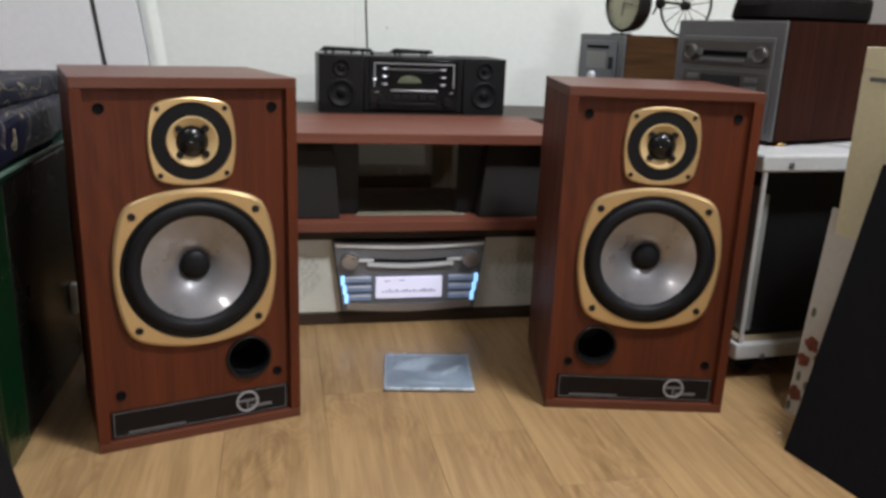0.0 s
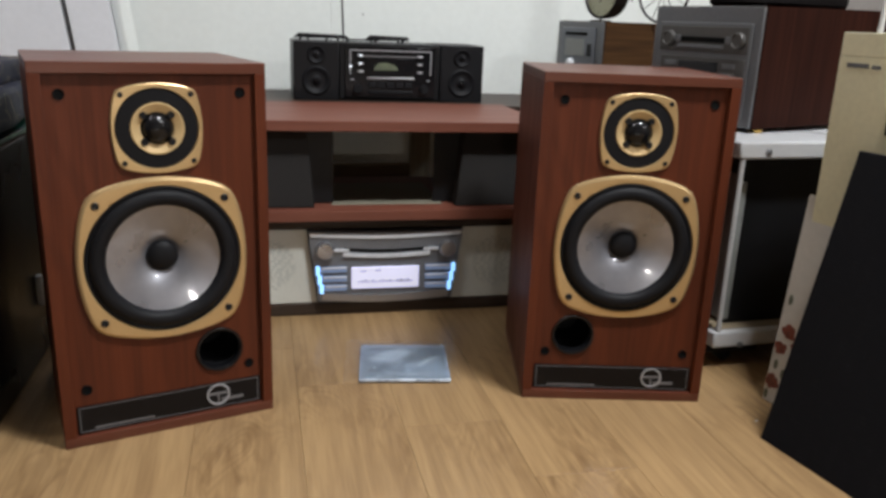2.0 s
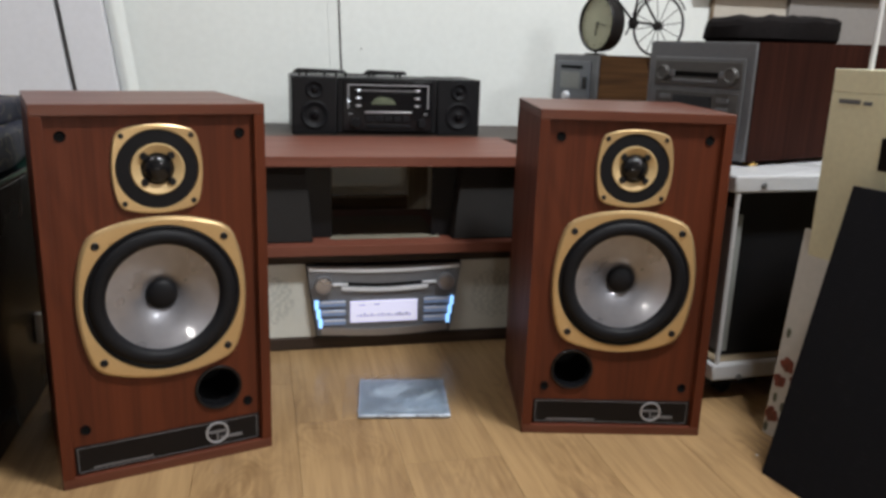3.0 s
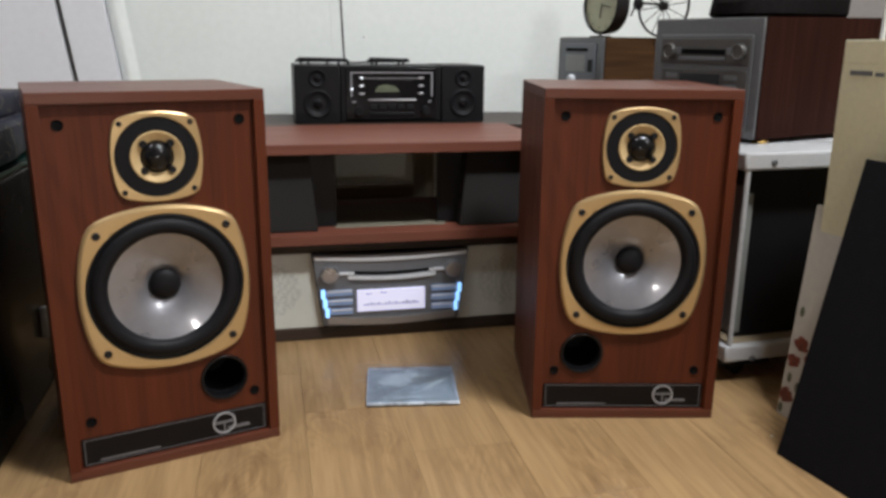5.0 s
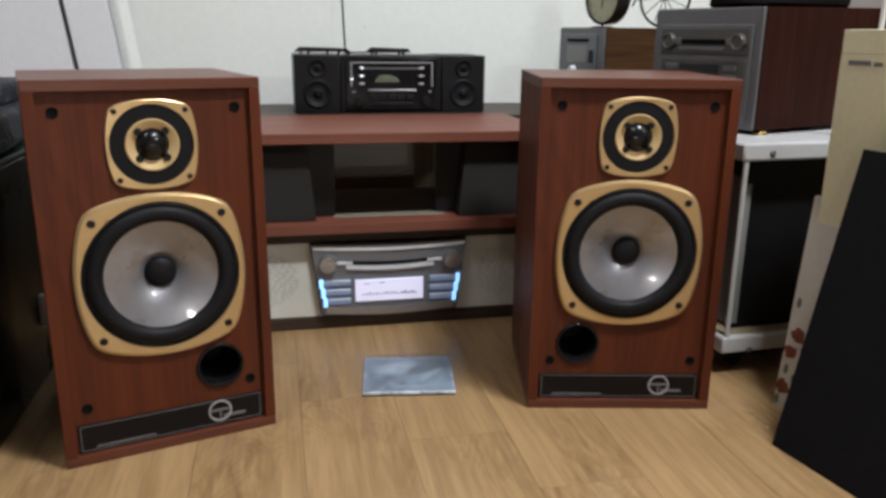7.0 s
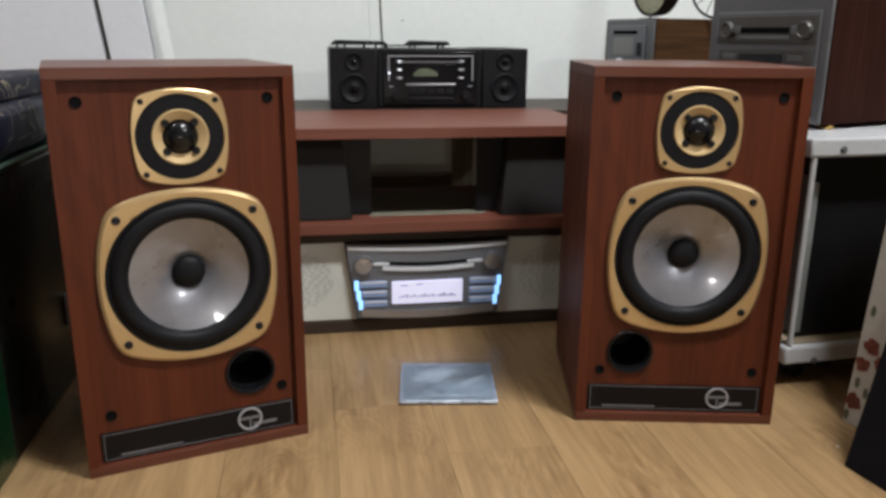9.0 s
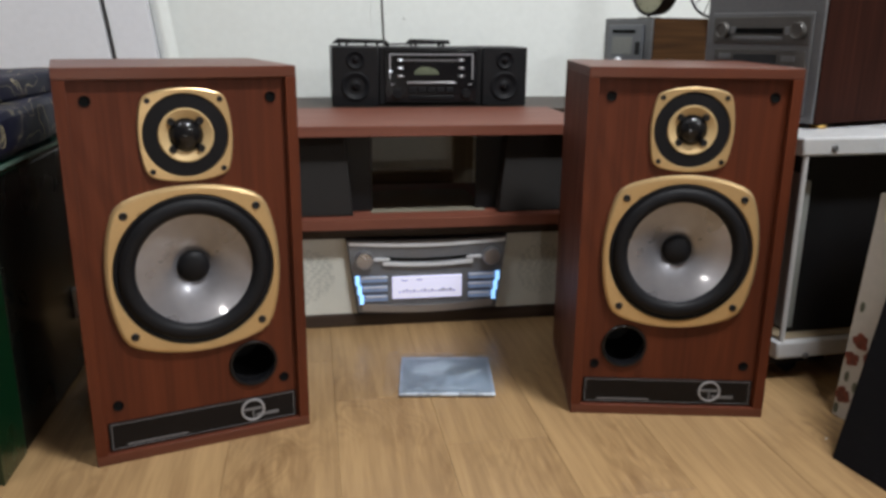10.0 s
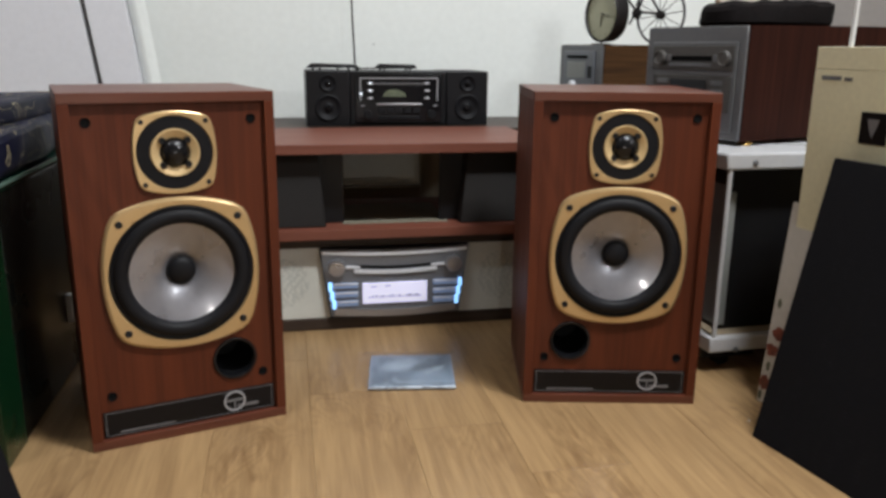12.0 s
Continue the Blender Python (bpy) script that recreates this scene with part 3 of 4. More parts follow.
def loudspeaker(m, port_side, label):
    sp = thing("loudspeaker", m, label, "loudspeaker", "pair of wooden loudspeakers")
    h, w = SH, SW / 2
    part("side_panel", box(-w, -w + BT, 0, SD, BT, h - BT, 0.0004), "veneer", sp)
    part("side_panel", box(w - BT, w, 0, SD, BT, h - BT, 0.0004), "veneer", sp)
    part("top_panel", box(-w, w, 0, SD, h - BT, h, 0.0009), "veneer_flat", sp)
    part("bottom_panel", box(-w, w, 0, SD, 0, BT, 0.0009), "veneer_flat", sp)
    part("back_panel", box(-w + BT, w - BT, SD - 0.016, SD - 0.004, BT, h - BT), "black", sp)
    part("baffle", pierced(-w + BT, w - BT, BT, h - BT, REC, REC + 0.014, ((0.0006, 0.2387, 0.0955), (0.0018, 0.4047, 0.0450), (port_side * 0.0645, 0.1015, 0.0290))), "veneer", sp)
    y = REC - 0.0002
    for px, pz in ((-0.1040, 0.4468), (0.1040, 0.4468), (-0.1040, 0.0745), (0.1040, 0.0745)):
        part("grille_socket", turned(px, pz, [(0.0066, y + 0.001), (0.0066, y - 0.0010), (0.0060, y - 0.0016), (0.0050, y - 0.0012), (0.0044, y - 0.0004)], 20, True), "hole", sp, "round black grille socket")

    # woofer
    cx, cz = 0.0006, 0.2387
    wf = part("woofer_frame", loft([barrel(cx, y, cz, 0.1030, 0.1055, 0.0868), barrel(cx, y - 0.0036, cz, 0.1030, 0.1055, 0.0868), barrel(cx, y - 0.0056, cz, 0.1030, 0.1055, 0.0868, -0.0014), barrel(cx, y - 0.0068, cz, 0.1030, 0.1055, 0.0868, -0.0044), circle(cx, y - 0.0066, cz, 0.0966, 72), circle(cx, y - 0.0048, cz, 0.0954, 72), circle(cx, y, cz, 0.0950, 72)]), "gold", sp, "satin gold cast woofer frame")
    for sx in (-1, 1):
        for sz in (-1, 1):
            part("screw", turned(cx + sx * 0.0772, cz + sz * 0.0754, [(0.0052, y - 0.0060), (0.0050, y - 0.0076), (0.0036, y - 0.0086), (0.0022, y - 0.0078), (0.0001, y - 0.0078)], 14, True), "black", wf, "black hex-socket screw")
    prof = [(0.0953, y - 0.0010), (0.0950, y - 0.0050), (0.0930, y - 0.0062), (0.0905, y - 0.0050)]
    for i in range(13):
        a = math.pi * i / 12
        prof.append((0.0805 + 0.0098 * math.cos(a), y - 0.0042 - 0.0078 * math.sin(a)))
    prof += [(0.0700, y - 0.0020), (0.0690, y + 0.0010)]
    part("surround", turned(cx, cz, prof, 72), "rubber", sp, "black rubber roll surround")
    prof = [(0.0704 - d, y - 0.0012 + 0.25 * d + 915 * d ** 4) for d in [0.056 * i / 24 for i in range(25)]]
    part("cone", turned(cx, cz, prof, 72), "cone", sp, "pearl grey woofer cone")
    prof = [(0.0200, y + 0.0190), (0.0198, y + 0.0150)] + [(0.0196 * math.cos(a), y + 0.0145 - 0.0085 * math.sin(a)) for a in [math.pi / 2 * i / 8 for i in range(9)]]
    prof[-1] = (0.0001, prof[-1][1])
    part("dust_cap", turned(cx, cz, prof, 36), "rubber", sp, "black domed dust cap")

    # tweeter
    cx, cz = 0.0018, 0.4047
    tf = part("tweeter_frame", loft([barrel(cx, y, cz, 0.0532, 0.0545, 0.0462), barrel(cx, y - 0.0026, cz, 0.0532, 0.0545, 0.0462), barrel(cx, y - 0.0038, cz, 0.0532, 0.0545, 0.0462, -0.0006), barrel(cx, y - 0.0044, cz, 0.0532, 0.0545, 0.0462, -0.0016), circle(cx - 0.0004, y - 0.0044, cz, 0.0496, 72), circle(cx - 0.0004, y - 0.0030, cz, 0.0489, 72), circle(cx - 0.0004, y, cz, 0.0485, 72)]), "gold", sp, "satin gold tweeter plate")
    for sx in (-1, 1):
        for sz in (-1, 1):
            part("screw", turned(cx + sx * 0.0408, cz + sz * 0.0412, [(0.0036, y - 0.0038), (0.0034, y - 0.0052), (0.0022, y - 0.0056), (0.0012, y - 0.0050), (0.0001, y - 0.0050)], 12, True), "black", tf, "black hex-socket screw")
    part("tweeter_ring", turned(cx - 0.0004, cz, [(0.0487, y - 0.0012), (0.0480, y - 0.0030), (0.0330, y - 0.0036), (0.0318, y - 0.0020)], 56), "rubber", sp, "matt black felt ring")
    part("horn_ring", turned(cx, cz, [(0.0320, y - 0.0024), (0.0314, y - 0.0046), (0.0300, y - 0.0048), (0.0200, y - 0.0008), (0.0194, y + 0.0035)], 48), "pale_gold", sp, "satin gold waveguide ring")
    prof = [(0.0198, y + 0.0030), (0.0194, y - 0.0008), (0.0188, y - 0.0006)] + [(0.0182 * math.cos(a), y + 0.0000 - 0.0112 * math.sin(a)) for a in [math.pi / 2 * i / 8 for i in range(9)]]
    prof[-1] = (0.0001, prof[-1][1])
    part("dome", turned(cx, cz, prof, 36), "gloss_black", sp, "glossy black tweeter dome")
    for q in range(4):
        a = math.pi / 4 + q * math.pi / 2
        part("lug", turned(cx + 0.0228 * math.cos(a), cz + 0.0228 * math.sin(a), [(0.0047, y + 0.0030), (0.0047, y - 0.0044), (0.0038, y - 0.0058), (0.0022, y - 0.0054), (0.0001, y - 0.0050)], 14, True), "black", sp, "black screw lug")

    # port
    cx, cz = port_side * 0.0645, 0.1015
    part("port_ring", turned(cx, cz, [(0.0318, y), (0.0318, y - 0.0016), (0.0305, y - 0.0032), (0.0285, y - 0.0030), (0.0262, y + 0.0010), (0.0255, y + 0.010)], 44), "gloss_black", sp, "black moulded bass port rim")
    part("port_tube", turned(cx, cz, [(0.0262, y + 0.004), (0.0258, y + 0.090)], 44, True), "black", sp, "dark bass port tube")

    # badge plate
    bp_ = part("badge_plate", box(-0.1185, 0.1185, y - 0.0016, y, 0.0150, 0.0530, 0.0006), "plate", sp, "dark badge plate with a fine silver border")
    f = y - 0.0019
    bm = None
    for x0, x1, z0, z1 in ((-0.1155, 0.1155, 0.0503, 0.0511), (-0.1155, 0.1155, 0.0170, 0.0178), (-0.1155, -0.1147, 0.0178, 0.0503), (0.1147, 0.1155, 0.0178, 0.0503)):
        bm = box(x0, x1, f, f + 0.0006, z0, z1, 0, bm)
    part("border_line", bm, "dim_line", bp_)
    part("lettering", box(-0.0980, -0.0250, f, f + 0.0006, 0.0200, 0.0222), "dim_line", bp_, "row of tiny grey lettering")
    lx, lz = 0.0600, 0.0355
    part("emblem_ring", turned(lx, lz, [(0.0158, f + 0.0008), (0.0156, f - 0.0008), (0.0146, f - 0.0012), (0.0132, f - 0.0008), (0.0130, f + 0.0008)], 40), "line", bp_, "round silver emblem")
    bm = box(lx - 0.0128, lx + 0.0120, f - 0.0006, f + 0.0006, lz - 0.0004, lz + 0.0030)
    bm = box(lx - 0.0010, lx + 0.0012, f - 0.0005, f + 0.0006, lz - 0.0128, lz, 0, bm)
    bm = box(lx + 0.0040, lx + 0.0340, f - 0.0005, f + 0.0006, lz - 0.0105, lz - 0.0065, 0, bm)
    part("emblem_bars", bm, "dim_line", bp_)
    part("terminal_plate", box(-0.04, 0.04, SD - 0.0045, SD - 0.0005, 0.10, 0.17, 0.002), "black", sp)
    return sp


loudspeaker(pose(-0.1102, 1.0193, 0, 0, 0, 16.30), 1, "red-brown wooden loudspeaker with gold drivers, port above the emblem")
loudspeaker(pose(0.5200, 1.0110, 0, 0, 0, -11.50), -1, "red-brown wooden loudspeaker with gold drivers, port opposite the emblem")


# ---- low wide radio cabinet on the floor ----
FY = 1.420


def floor_radio():
    rd = thing("table_radio", pose(0.235, FY, 0), "wide brown radio with cream cloth sides and lit display", "radio")
    W, H, D = 0.305, 0.189, 0.26
    part("top_rail", box(-W, W, 0, D, 0.168, H, 0.003), "dark_wood", rd)
    part("bottom_rail", box(-W, W, 0, D, 0, 0.024, 0.003), "dark_wood", rd)
    for s in (-1, 1):
        part("side_panel", box(min(s * W, s * (W - 0.016)), max(s * W, s * (W - 0.016)), 0.0004, D, 0.0242, 0.1678, 0.001), "dark_wood", rd)
    part("back_panel", box(-W + 0.016, W - 0.016, D - 0.01, D, 0.0242, 0.1678), "dark_wood", rd)
    for s in (-1, 1):
        pts = [(s * 0.147, 0.1675), (s * (W - 0.0165), 0.1675), (s * (W - 0.0165), 0.0245), (s * 0.1285, 0.0245)]
        sg = part("speaker_grille", prism(pts, 0.003, 0.012, None, 0.0015), "linen", rd, "cream woven cloth speaker grille")
        bm = bmesh.new()
        dash = random.Random(11 + s)
        for k in range(19):
            z = 0.048 + 0.0054 * k
            half = math.sqrt(max(0.0, 0.050 ** 2 - (z - 0.097) ** 2))
            x = -half + dash.uniform(0, 0.006)
            while x < half - 0.004:
                w = dash.uniform(0.004, 0.013)
                loft([[(s * 0.218 + x, yy, z), (s * 0.218 + min(x + w, half), yy, z), (s * 0.218 + min(x + w, half), yy, z + 0.0022), (s * 0.218 + x, yy, z + 0.0022)] for yy in (0.0034, 0.0026)], False, True, bm)
                x += w + dash.uniform(0.003, 0.008)
        part("perforation", bm, "linen_dark", sg, "round patch of slightly darker dashes")
    # fascia: wider at the top, with a bowed lower lip
    top = [(-0.146 + 0.292 * k, 0.1665 - 0.0035 * math.sin(math.pi * k)) for k in [i / 12 for i in range(13)]]
    low = [(0.128 - 0.256 * k, 0.0300 - 0.0040 * math.sin(math.pi * k)) for k in [i / 12 for i in range(13)]]
    fs = part("fascia", prism(top + low, -0.010, 0.010, None, 0.0015), "fascia", rd, "warm grey metal radio fascia")
    F = -0.0125

    def arc(z0, z1, x0, x1, sag, y0, y1, n=14):
        a = [(x0 + (x1 - x0) * i / n, z1 - sag * math.sin(math.pi * i / n)) for i in range(n + 1)]
        b = [(x1 - (x1 - x0) * i / n, z0 - sag * math.sin(math.pi * i / n)) for i in range(n + 1)]
        return prism(a + b, y0, y1)

    part("top_strip", arc(0.1575, 0.1635, -0.142, 0.142, 0.006, F, -0.009), "pale_silver", fs, "bright silver curved strip")
    part("disc_slot", arc(0.1285, 0.1340, -0.080, 0.080, 0.004, F + 0.001, -0.009), "hole", fs, "dark disc slot")
    part("slot_lip", arc(0.1190, 0.1255, -0.082, 0.082, 0.004, F - 0.002, -0.009), "pale_silver", fs, "bright silver slot lip")
    part("lower_lip", arc(0.0345, 0.0480, -0.120, 0.120, 0.007, F - 0.001, -0.009), "silver", fs, "bowed silver lower lip")
    for s in (-1, 1):
        part("knob", turned(s * 0.1155, 0.131, [(0.0165, -0.009), (0.0160, F - 0.008), (0.0140, F - 0.011), (0.0060, F - 0.0115), (0.0001, F - 0.0115)], 30), "silver", fs, "round silver knob")
        part("key", box(min(s * 0.098, s * 0.070), max(s * 0.098, s * 0.070), F - 0.001, -0.009, 0.1270, 0.1325, 0.001), "pale_silver", fs)
        for k in range(3):
            z = 0.0955 - 0.0180 * k
            xo = 0.1310 - 0.0035 * k
            part("button", box(min(s * 0.0745, s * xo), max(s * 0.0745, s * xo), F - 0.0012, -0.009, z - 0.0075, z + 0.0030, 0.001), "blue", fs, "blue-lit button")
            part("button_cap", box(min(s * 0.0750, s * (xo - 0.010)), max(s * 0.0750, s * (xo - 0.010)), F - 0.0028, F - 0.001, z - 0.0005, z + 0.0028, 0.0006), "pale_silver", fs)
            part("button_light", box(min(s * (xo - 0.0060), s * (xo + 0.001)), max(s * (xo - 0.0060), s * (xo + 0.001)), F - 0.0028, F - 0.001, z - 0.0120, z + 0.0058, 0.0006), "blue_hot", fs, "bright blue button edge")
    ds = part("display", box(-0.066, 0.062, F - 0.001, -0.009, 0.0545, 0.0965, 0.001), "lcd", fs, "lit lilac-white display")
    for k in range(16):
        hgt = 0.003 + 0.004 * ((k * 7) % 5) / 4
        x = -0.054 + 0.0066 * k
        part("display_mark", box(x, x + (0.0035 if k < 11 else 0.0050), F - 0.0015, F - 0.0008, 0.066, 0.066 + hgt), "lcd_ink", ds)
    part("display_mark", box(-0.050, -0.038, F - 0.0015, F - 0.0008, 0.0880, 0.0900), "lcd_ink", ds)
    part("display_mark", box(-0.022, -0.010, F - 0.0015, F - 0.0008, 0.0890, 0.0910), "lcd_ink", ds)


floor_radio()


# ---- cherry shelf and the two black satellites that carry it ----
solo("shelf_board", box(-0.065, 0.535, 1.392, 1.712, 0.1895, 0.2085, 0.0012), "board", pose(0, 0, 0), "cherry-red laminate board lying on the radio", "shelf board", "pair of shelf boards")
solo("shelf_board", box(-0.065, 0.535, 1.392, 1.712, 0.3515, 0.3700, 0.0012), "board", pose(0, 0, 0), "cherry-red laminate board resting on black speakers", "shelf board", "pair of shelf boards")


def satellite(x, mirror):
    z0, z1 = 0.2087, 0.3513
    st = thing("small_speaker", pose(x, 1.402, 0), "small black speaker with sloping side under the shelf", "speaker", "small black speakers")
    s = mirror
    inner_top, inner_low, outer, deep = s * 0.0625, s * 0.0755, s * -0.090, s * 0.113
    bm = loft([[(outer, 0.054, z0), (deep, 0.054, z0), (deep, 0.054, z1), (outer, 0.054, z1)], [(outer, 0.165, z0), (s * 0.086, 0.165, z0), (s * 0.086, 0.165, z1), (outer, 0.165, z1)]], True, True)
    bmesh.ops.recalc_face_normals(bm, faces=bm.faces[:])
    bmesh.ops.bevel(bm, geom=bm.edges[:], offset=0.002, segments=2, affect="EDGES")
    part("case", bm, "black", st, "matt black plastic case")
    part("grille", prism([(outer, z0 + 0.001), (inner_low, z0 + 0.001), (inner_top, z1 - 0.001), (outer, z1 - 0.001)], 0.016, 0.0538, None, 0.002), "grey_cloth", st, "charcoal cloth front grille with a slanted edge")
    for q in (0.0, 0.012):
        part("foot_strip", box(min(outer, inner_low), max(outer, inner_low), 0.060 + q, 0.066 + q, z0 - 0.0, z0 + 0.001), "rubber", st)


satellite(0.027, 1)
satellite(0.441, -1)

# Sheet added to give the lower board's pale band, with shade in its colour.
solo("paper_sheet", box(0.135, 0.345, 1.440, 1.640, 0.2088, 0.2094), "shaded_sheet", pose(0, 0, 0), "beige sheet added for the pale band on the lower board", "paper")

# dark table behind, against the wall
tb = thing("side_table", pose(0, 0, 0), "low dark brown wooden table against the wall", "table")
part("tabletop", box(-0.22, 1.42, 1.716, 2.030, 0.340, 0.366, 0.002), "dark_wood", tb)
for lx in (-0.19, 0.60, 1.39):
    for ly in (1.745, 1.985):
        part("leg", box(lx - 0.018, lx + 0.018, ly - 0.018, ly + 0.018, 0, 0.3398, 0.002), "dark_wood", tb)
wf_ = thing("wooden_frame", pose(0, 0, 0), "brown wooden frame standing behind the shelf", "frame")
part("rail", box(-0.1, 0.362, 1.885, 1.905, 0.160, 0.207, 0.002), "rail_wood", wf_)
# This stile is coloured paler than the rest to show it lit.
part("stile", box(0.3625, 0.412, 1.885, 1.905, 0.0, 0.338, 0.002), "lit_wood", wf_, "beige upright with light in its colour")
part("stile", box(-0.150, -0.1005, 1.885, 1.905, 0.0, 0.338, 0.002), "rail_wood", wf_)


# ---- black boombox ----
def boombox():
    bx = thing("portable_stereo", pose(0.081, 1.783, 0.3662), "black portable stereo with twin speakers, aerial and lit keys", "stereo")
    H = 0.126

    def speaker_box(x0, x1):
        c = (x0 + x1) / 2
        sb = part("speaker_box", box(x0, x1, 0, 0.175, 0, H, 0.003), "dark_grey", bx, "dark speaker box")
        for cz, r in ((0.098, 0.0195), (0.043, 0.0310)):
            dr = part("driver", turned(c, cz, [(r, 0.001), (r, -0.0025), (r * 0.90, -0.0045), (r * 0.72, -0.0020), (r * 0.40, 0.003 if r > 0.02 else 0.001), (r * 0.36, -0.001), (r * 0.2, -0.0045), (0.0001, -0.0055)], 32), "rubber", sb, "black ribbed driver")
            part("phase_plug", turned(c, cz, [(r * 0.22, -0.003), (r * 0.18, -0.0065), (0.0001, -0.0078)], 16), "gloss_black", dr)

    speaker_box(0.0, 0.100)
    speaker_box(0.327, 0.427)
    bd = part("body", box(0.1004, 0.3266, 0.004, 0.168, 0.002, H - 0.001, 0.003), "black", bx)
    fy = 0.0018
    part("fascia", box(0.112, 0.315, 0.000, 0.004, 0.008, 0.119, 0.002), "gloss_black", bd, "glossy black radio fascia")
    bm = box(0.124, 0.304, -0.003, 0.001, 0.1085, 0.1110)
    bm = box(0.1225, 0.1250, -0.003, 0.001, 0.058, 0.1110, 0, bm)
    bm = box(0.3030, 0.3055, -0.003, 0.001, 0.058, 0.1110, 0, bm)
    bm = box(0.1250, 0.1330, -0.003, 0.001, 0.0455, 0.0480, 0, bm)
    bm = box(0.2960, 0.3030, -0.003, 0.001, 0.0455, 0.0480, 0, bm)
    part("trim", bm, "line", bd, "silver bracket trim")
    part("disc_slot", box(0.150, 0.285, -0.0015, 0.001, 0.0960, 0.0990), "dim_line", bd)
    ds = part("display", box(0.158, 0.262, -0.002, 0.001, 0.0580, 0.0930, 0.001), "gloss_black", bd, "dark display window")
    hill = [(0.200 + 0.030 * math.cos(a) * (1.0 if a < 2 else 0.8), 0.068 + 0.016 * math.sin(a)) for a in [math.pi * i / 10 for i in range(11)]]
    part("display_picture", prism(hill, -0.0026, -0.0019), "moss_print", ds)
    for k in range(3):
        for s, x in ((0, 0.140), (1, 0.273)):
            z = 0.0985 - 0.0170 * k
            part("key", box(x, x + 0.013, -0.0035, 0.001, z - 0.0024, z + 0.0022, 0.001), "silver", bd)
            part("key_light", box(x + 0.004, x + 0.009, -0.0045, -0.003, z - 0.0018, z + 0.0016, 0.0005), "led" if (s == 0 and k < 2) else "pale_silver", bd, "tiny lit key mark")
    part("silver_bar", box(0.160, 0.268, -0.006, 0.001, 0.0475, 0.0530, 0.002), "silver", bd, "curved silver bar")
    for k in range(5):
        part("preset_key", box(0.164 + 0.0205 * k, 0.181 + 0.0205 * k, -0.004, 0.001, 0.0290, 0.0420, 0.0015), "dark_grey", bd)
    part("lower_key_strip", box(0.164, 0.264, -0.003, 0.001, 0.0160, 0.0235, 0.0015), "dark_grey", bd)
    for x in (0.140, 0.290):
        part("knob", turned(x, 0.027, [(0.0105, 0.001), (0.0100, -0.009), (0.0085, -0.011), (0.0001, -0.011)], 24), "dark_grey", bd)
    # Small glowing dot by the left bracket.
    part("led_dot", turned(0.1245, 0.0745, [(0.0028, -0.003), (0.0020, -0.0045), (0.0001, -0.005)], 12), "led", bd)
    for name, x0, x1, legs in (("left", 0.002, 0.124, (0.018, 0.034, 0.075, 0.100)), ("right", 0.160, 0.262, (0.174, 0.184, 0.235, 0.245))):
        z = H + 0.0055
        pts = [(x0, z), (x1, z), (x1 - 0.006, z + 0.0085), (x0 + 0.012, z + 0.0105)]
        hd = part("handle", prism(pts, 0.030, 0.046, None, 0.0025), "black", bx, "low black carrying handle")
        for q in legs:
            part("handle_post", box(q - 0.0025, q + 0.0025, 0.033, 0.043, H - 0.0005, z + 0.001), "black", hd)
    fold = part("aerial", bar((0.1235, 0.060, H + 0.004), (0.258, 0.060, H + 0.006), 0.0017, 8), "dark_grey", bx, "thin folded telescopic aerial")
    part("aerial_base", bar((0.1237, 0.060, H - 0.001), (0.1232, 0.060, H + 0.008), 0.0042, 10), "black", fold)


boombox()

# ---- disc case on the floor ----
cd = thing("disc_case", pose(0.2300, 1.1760, 0, 0, 0, -8.0), "clear plastic disc case with blue-grey sleeve on the floor", "disc case")
tray = part("tray", box(-0.0715, 0.0715, -0.0675, 0.0675, 0.0003, 0.0030, 0.001), "clear", cd)
sl = part("sleeve", box(-0.067, 0.067, -0.0630, 0.0630, 0.0032, 0.0062, 0.0005), "sleeve", cd, "blue-grey printed paper sleeve")


def print_shape(u0, u1, v, up, down, tilt, ragged, seed, base=0.0062):
    """A ragged lens-shaped patch of print on the sleeve."""
    ks = [i / 16 for i in range(17)]
    edge = lambda k, h: h * math.sin(math.pi * k) * (1 + ragged * noise.noise(Vector((k * 7, seed, h * 90))))
    pts = [(u0 + (u1 - u0) * k, v + tilt * k + edge(k, up)) for k in ks] + [(u1 - (u1 - u0) * k, v + tilt * (1 - k) - edge(1 - k, down)) for k in ks[1:-1]]
    return loft([[(x, y, z) for x, y in pts] for z in (base, base + 0.0003)], True, True)


part("printed_leaf", print_shape(-0.058, 0.026, 0.006, 0.034, 0.016, 0.022, 0.7, 1.0), "sleeve_light", sl, "pale leaf-shaped print")
part("printed_leaf", print_shape(0.018, 0.060, -0.020, 0.012, 0.008, 0.040, 0.7, 5.0, 0.0070), "sleeve_light", sl, "pale leaf-shaped print")
part("printed_patch", print_shape(-0.010, 0.052, 0.006, 0.016, 0.012, 0.020, 0.8, 9.0, 0.0066), "sleeve_dark", sl, "dull grey-green patch of print")
part("printed_band", box(-0.030, 0.044, -0.050, -0.044, 0.0062, 0.0066), "sleeve_light", sl, "pale bar of print")
part("printed_band", box(-0.046, -0.040, -0.052, -0.047, 0.0062, 0.0066), "sleeve_light", sl, "pale dot of print")
lid = part("lid", box(-0.0715, 0.0715, -0.0675, 0.0675, 0.0085, 0.0100, 0.0006), "clear", cd, "clear hinged lid")
# Case rim, with its bright edge glints put into a pale mottled colour.
bm = None
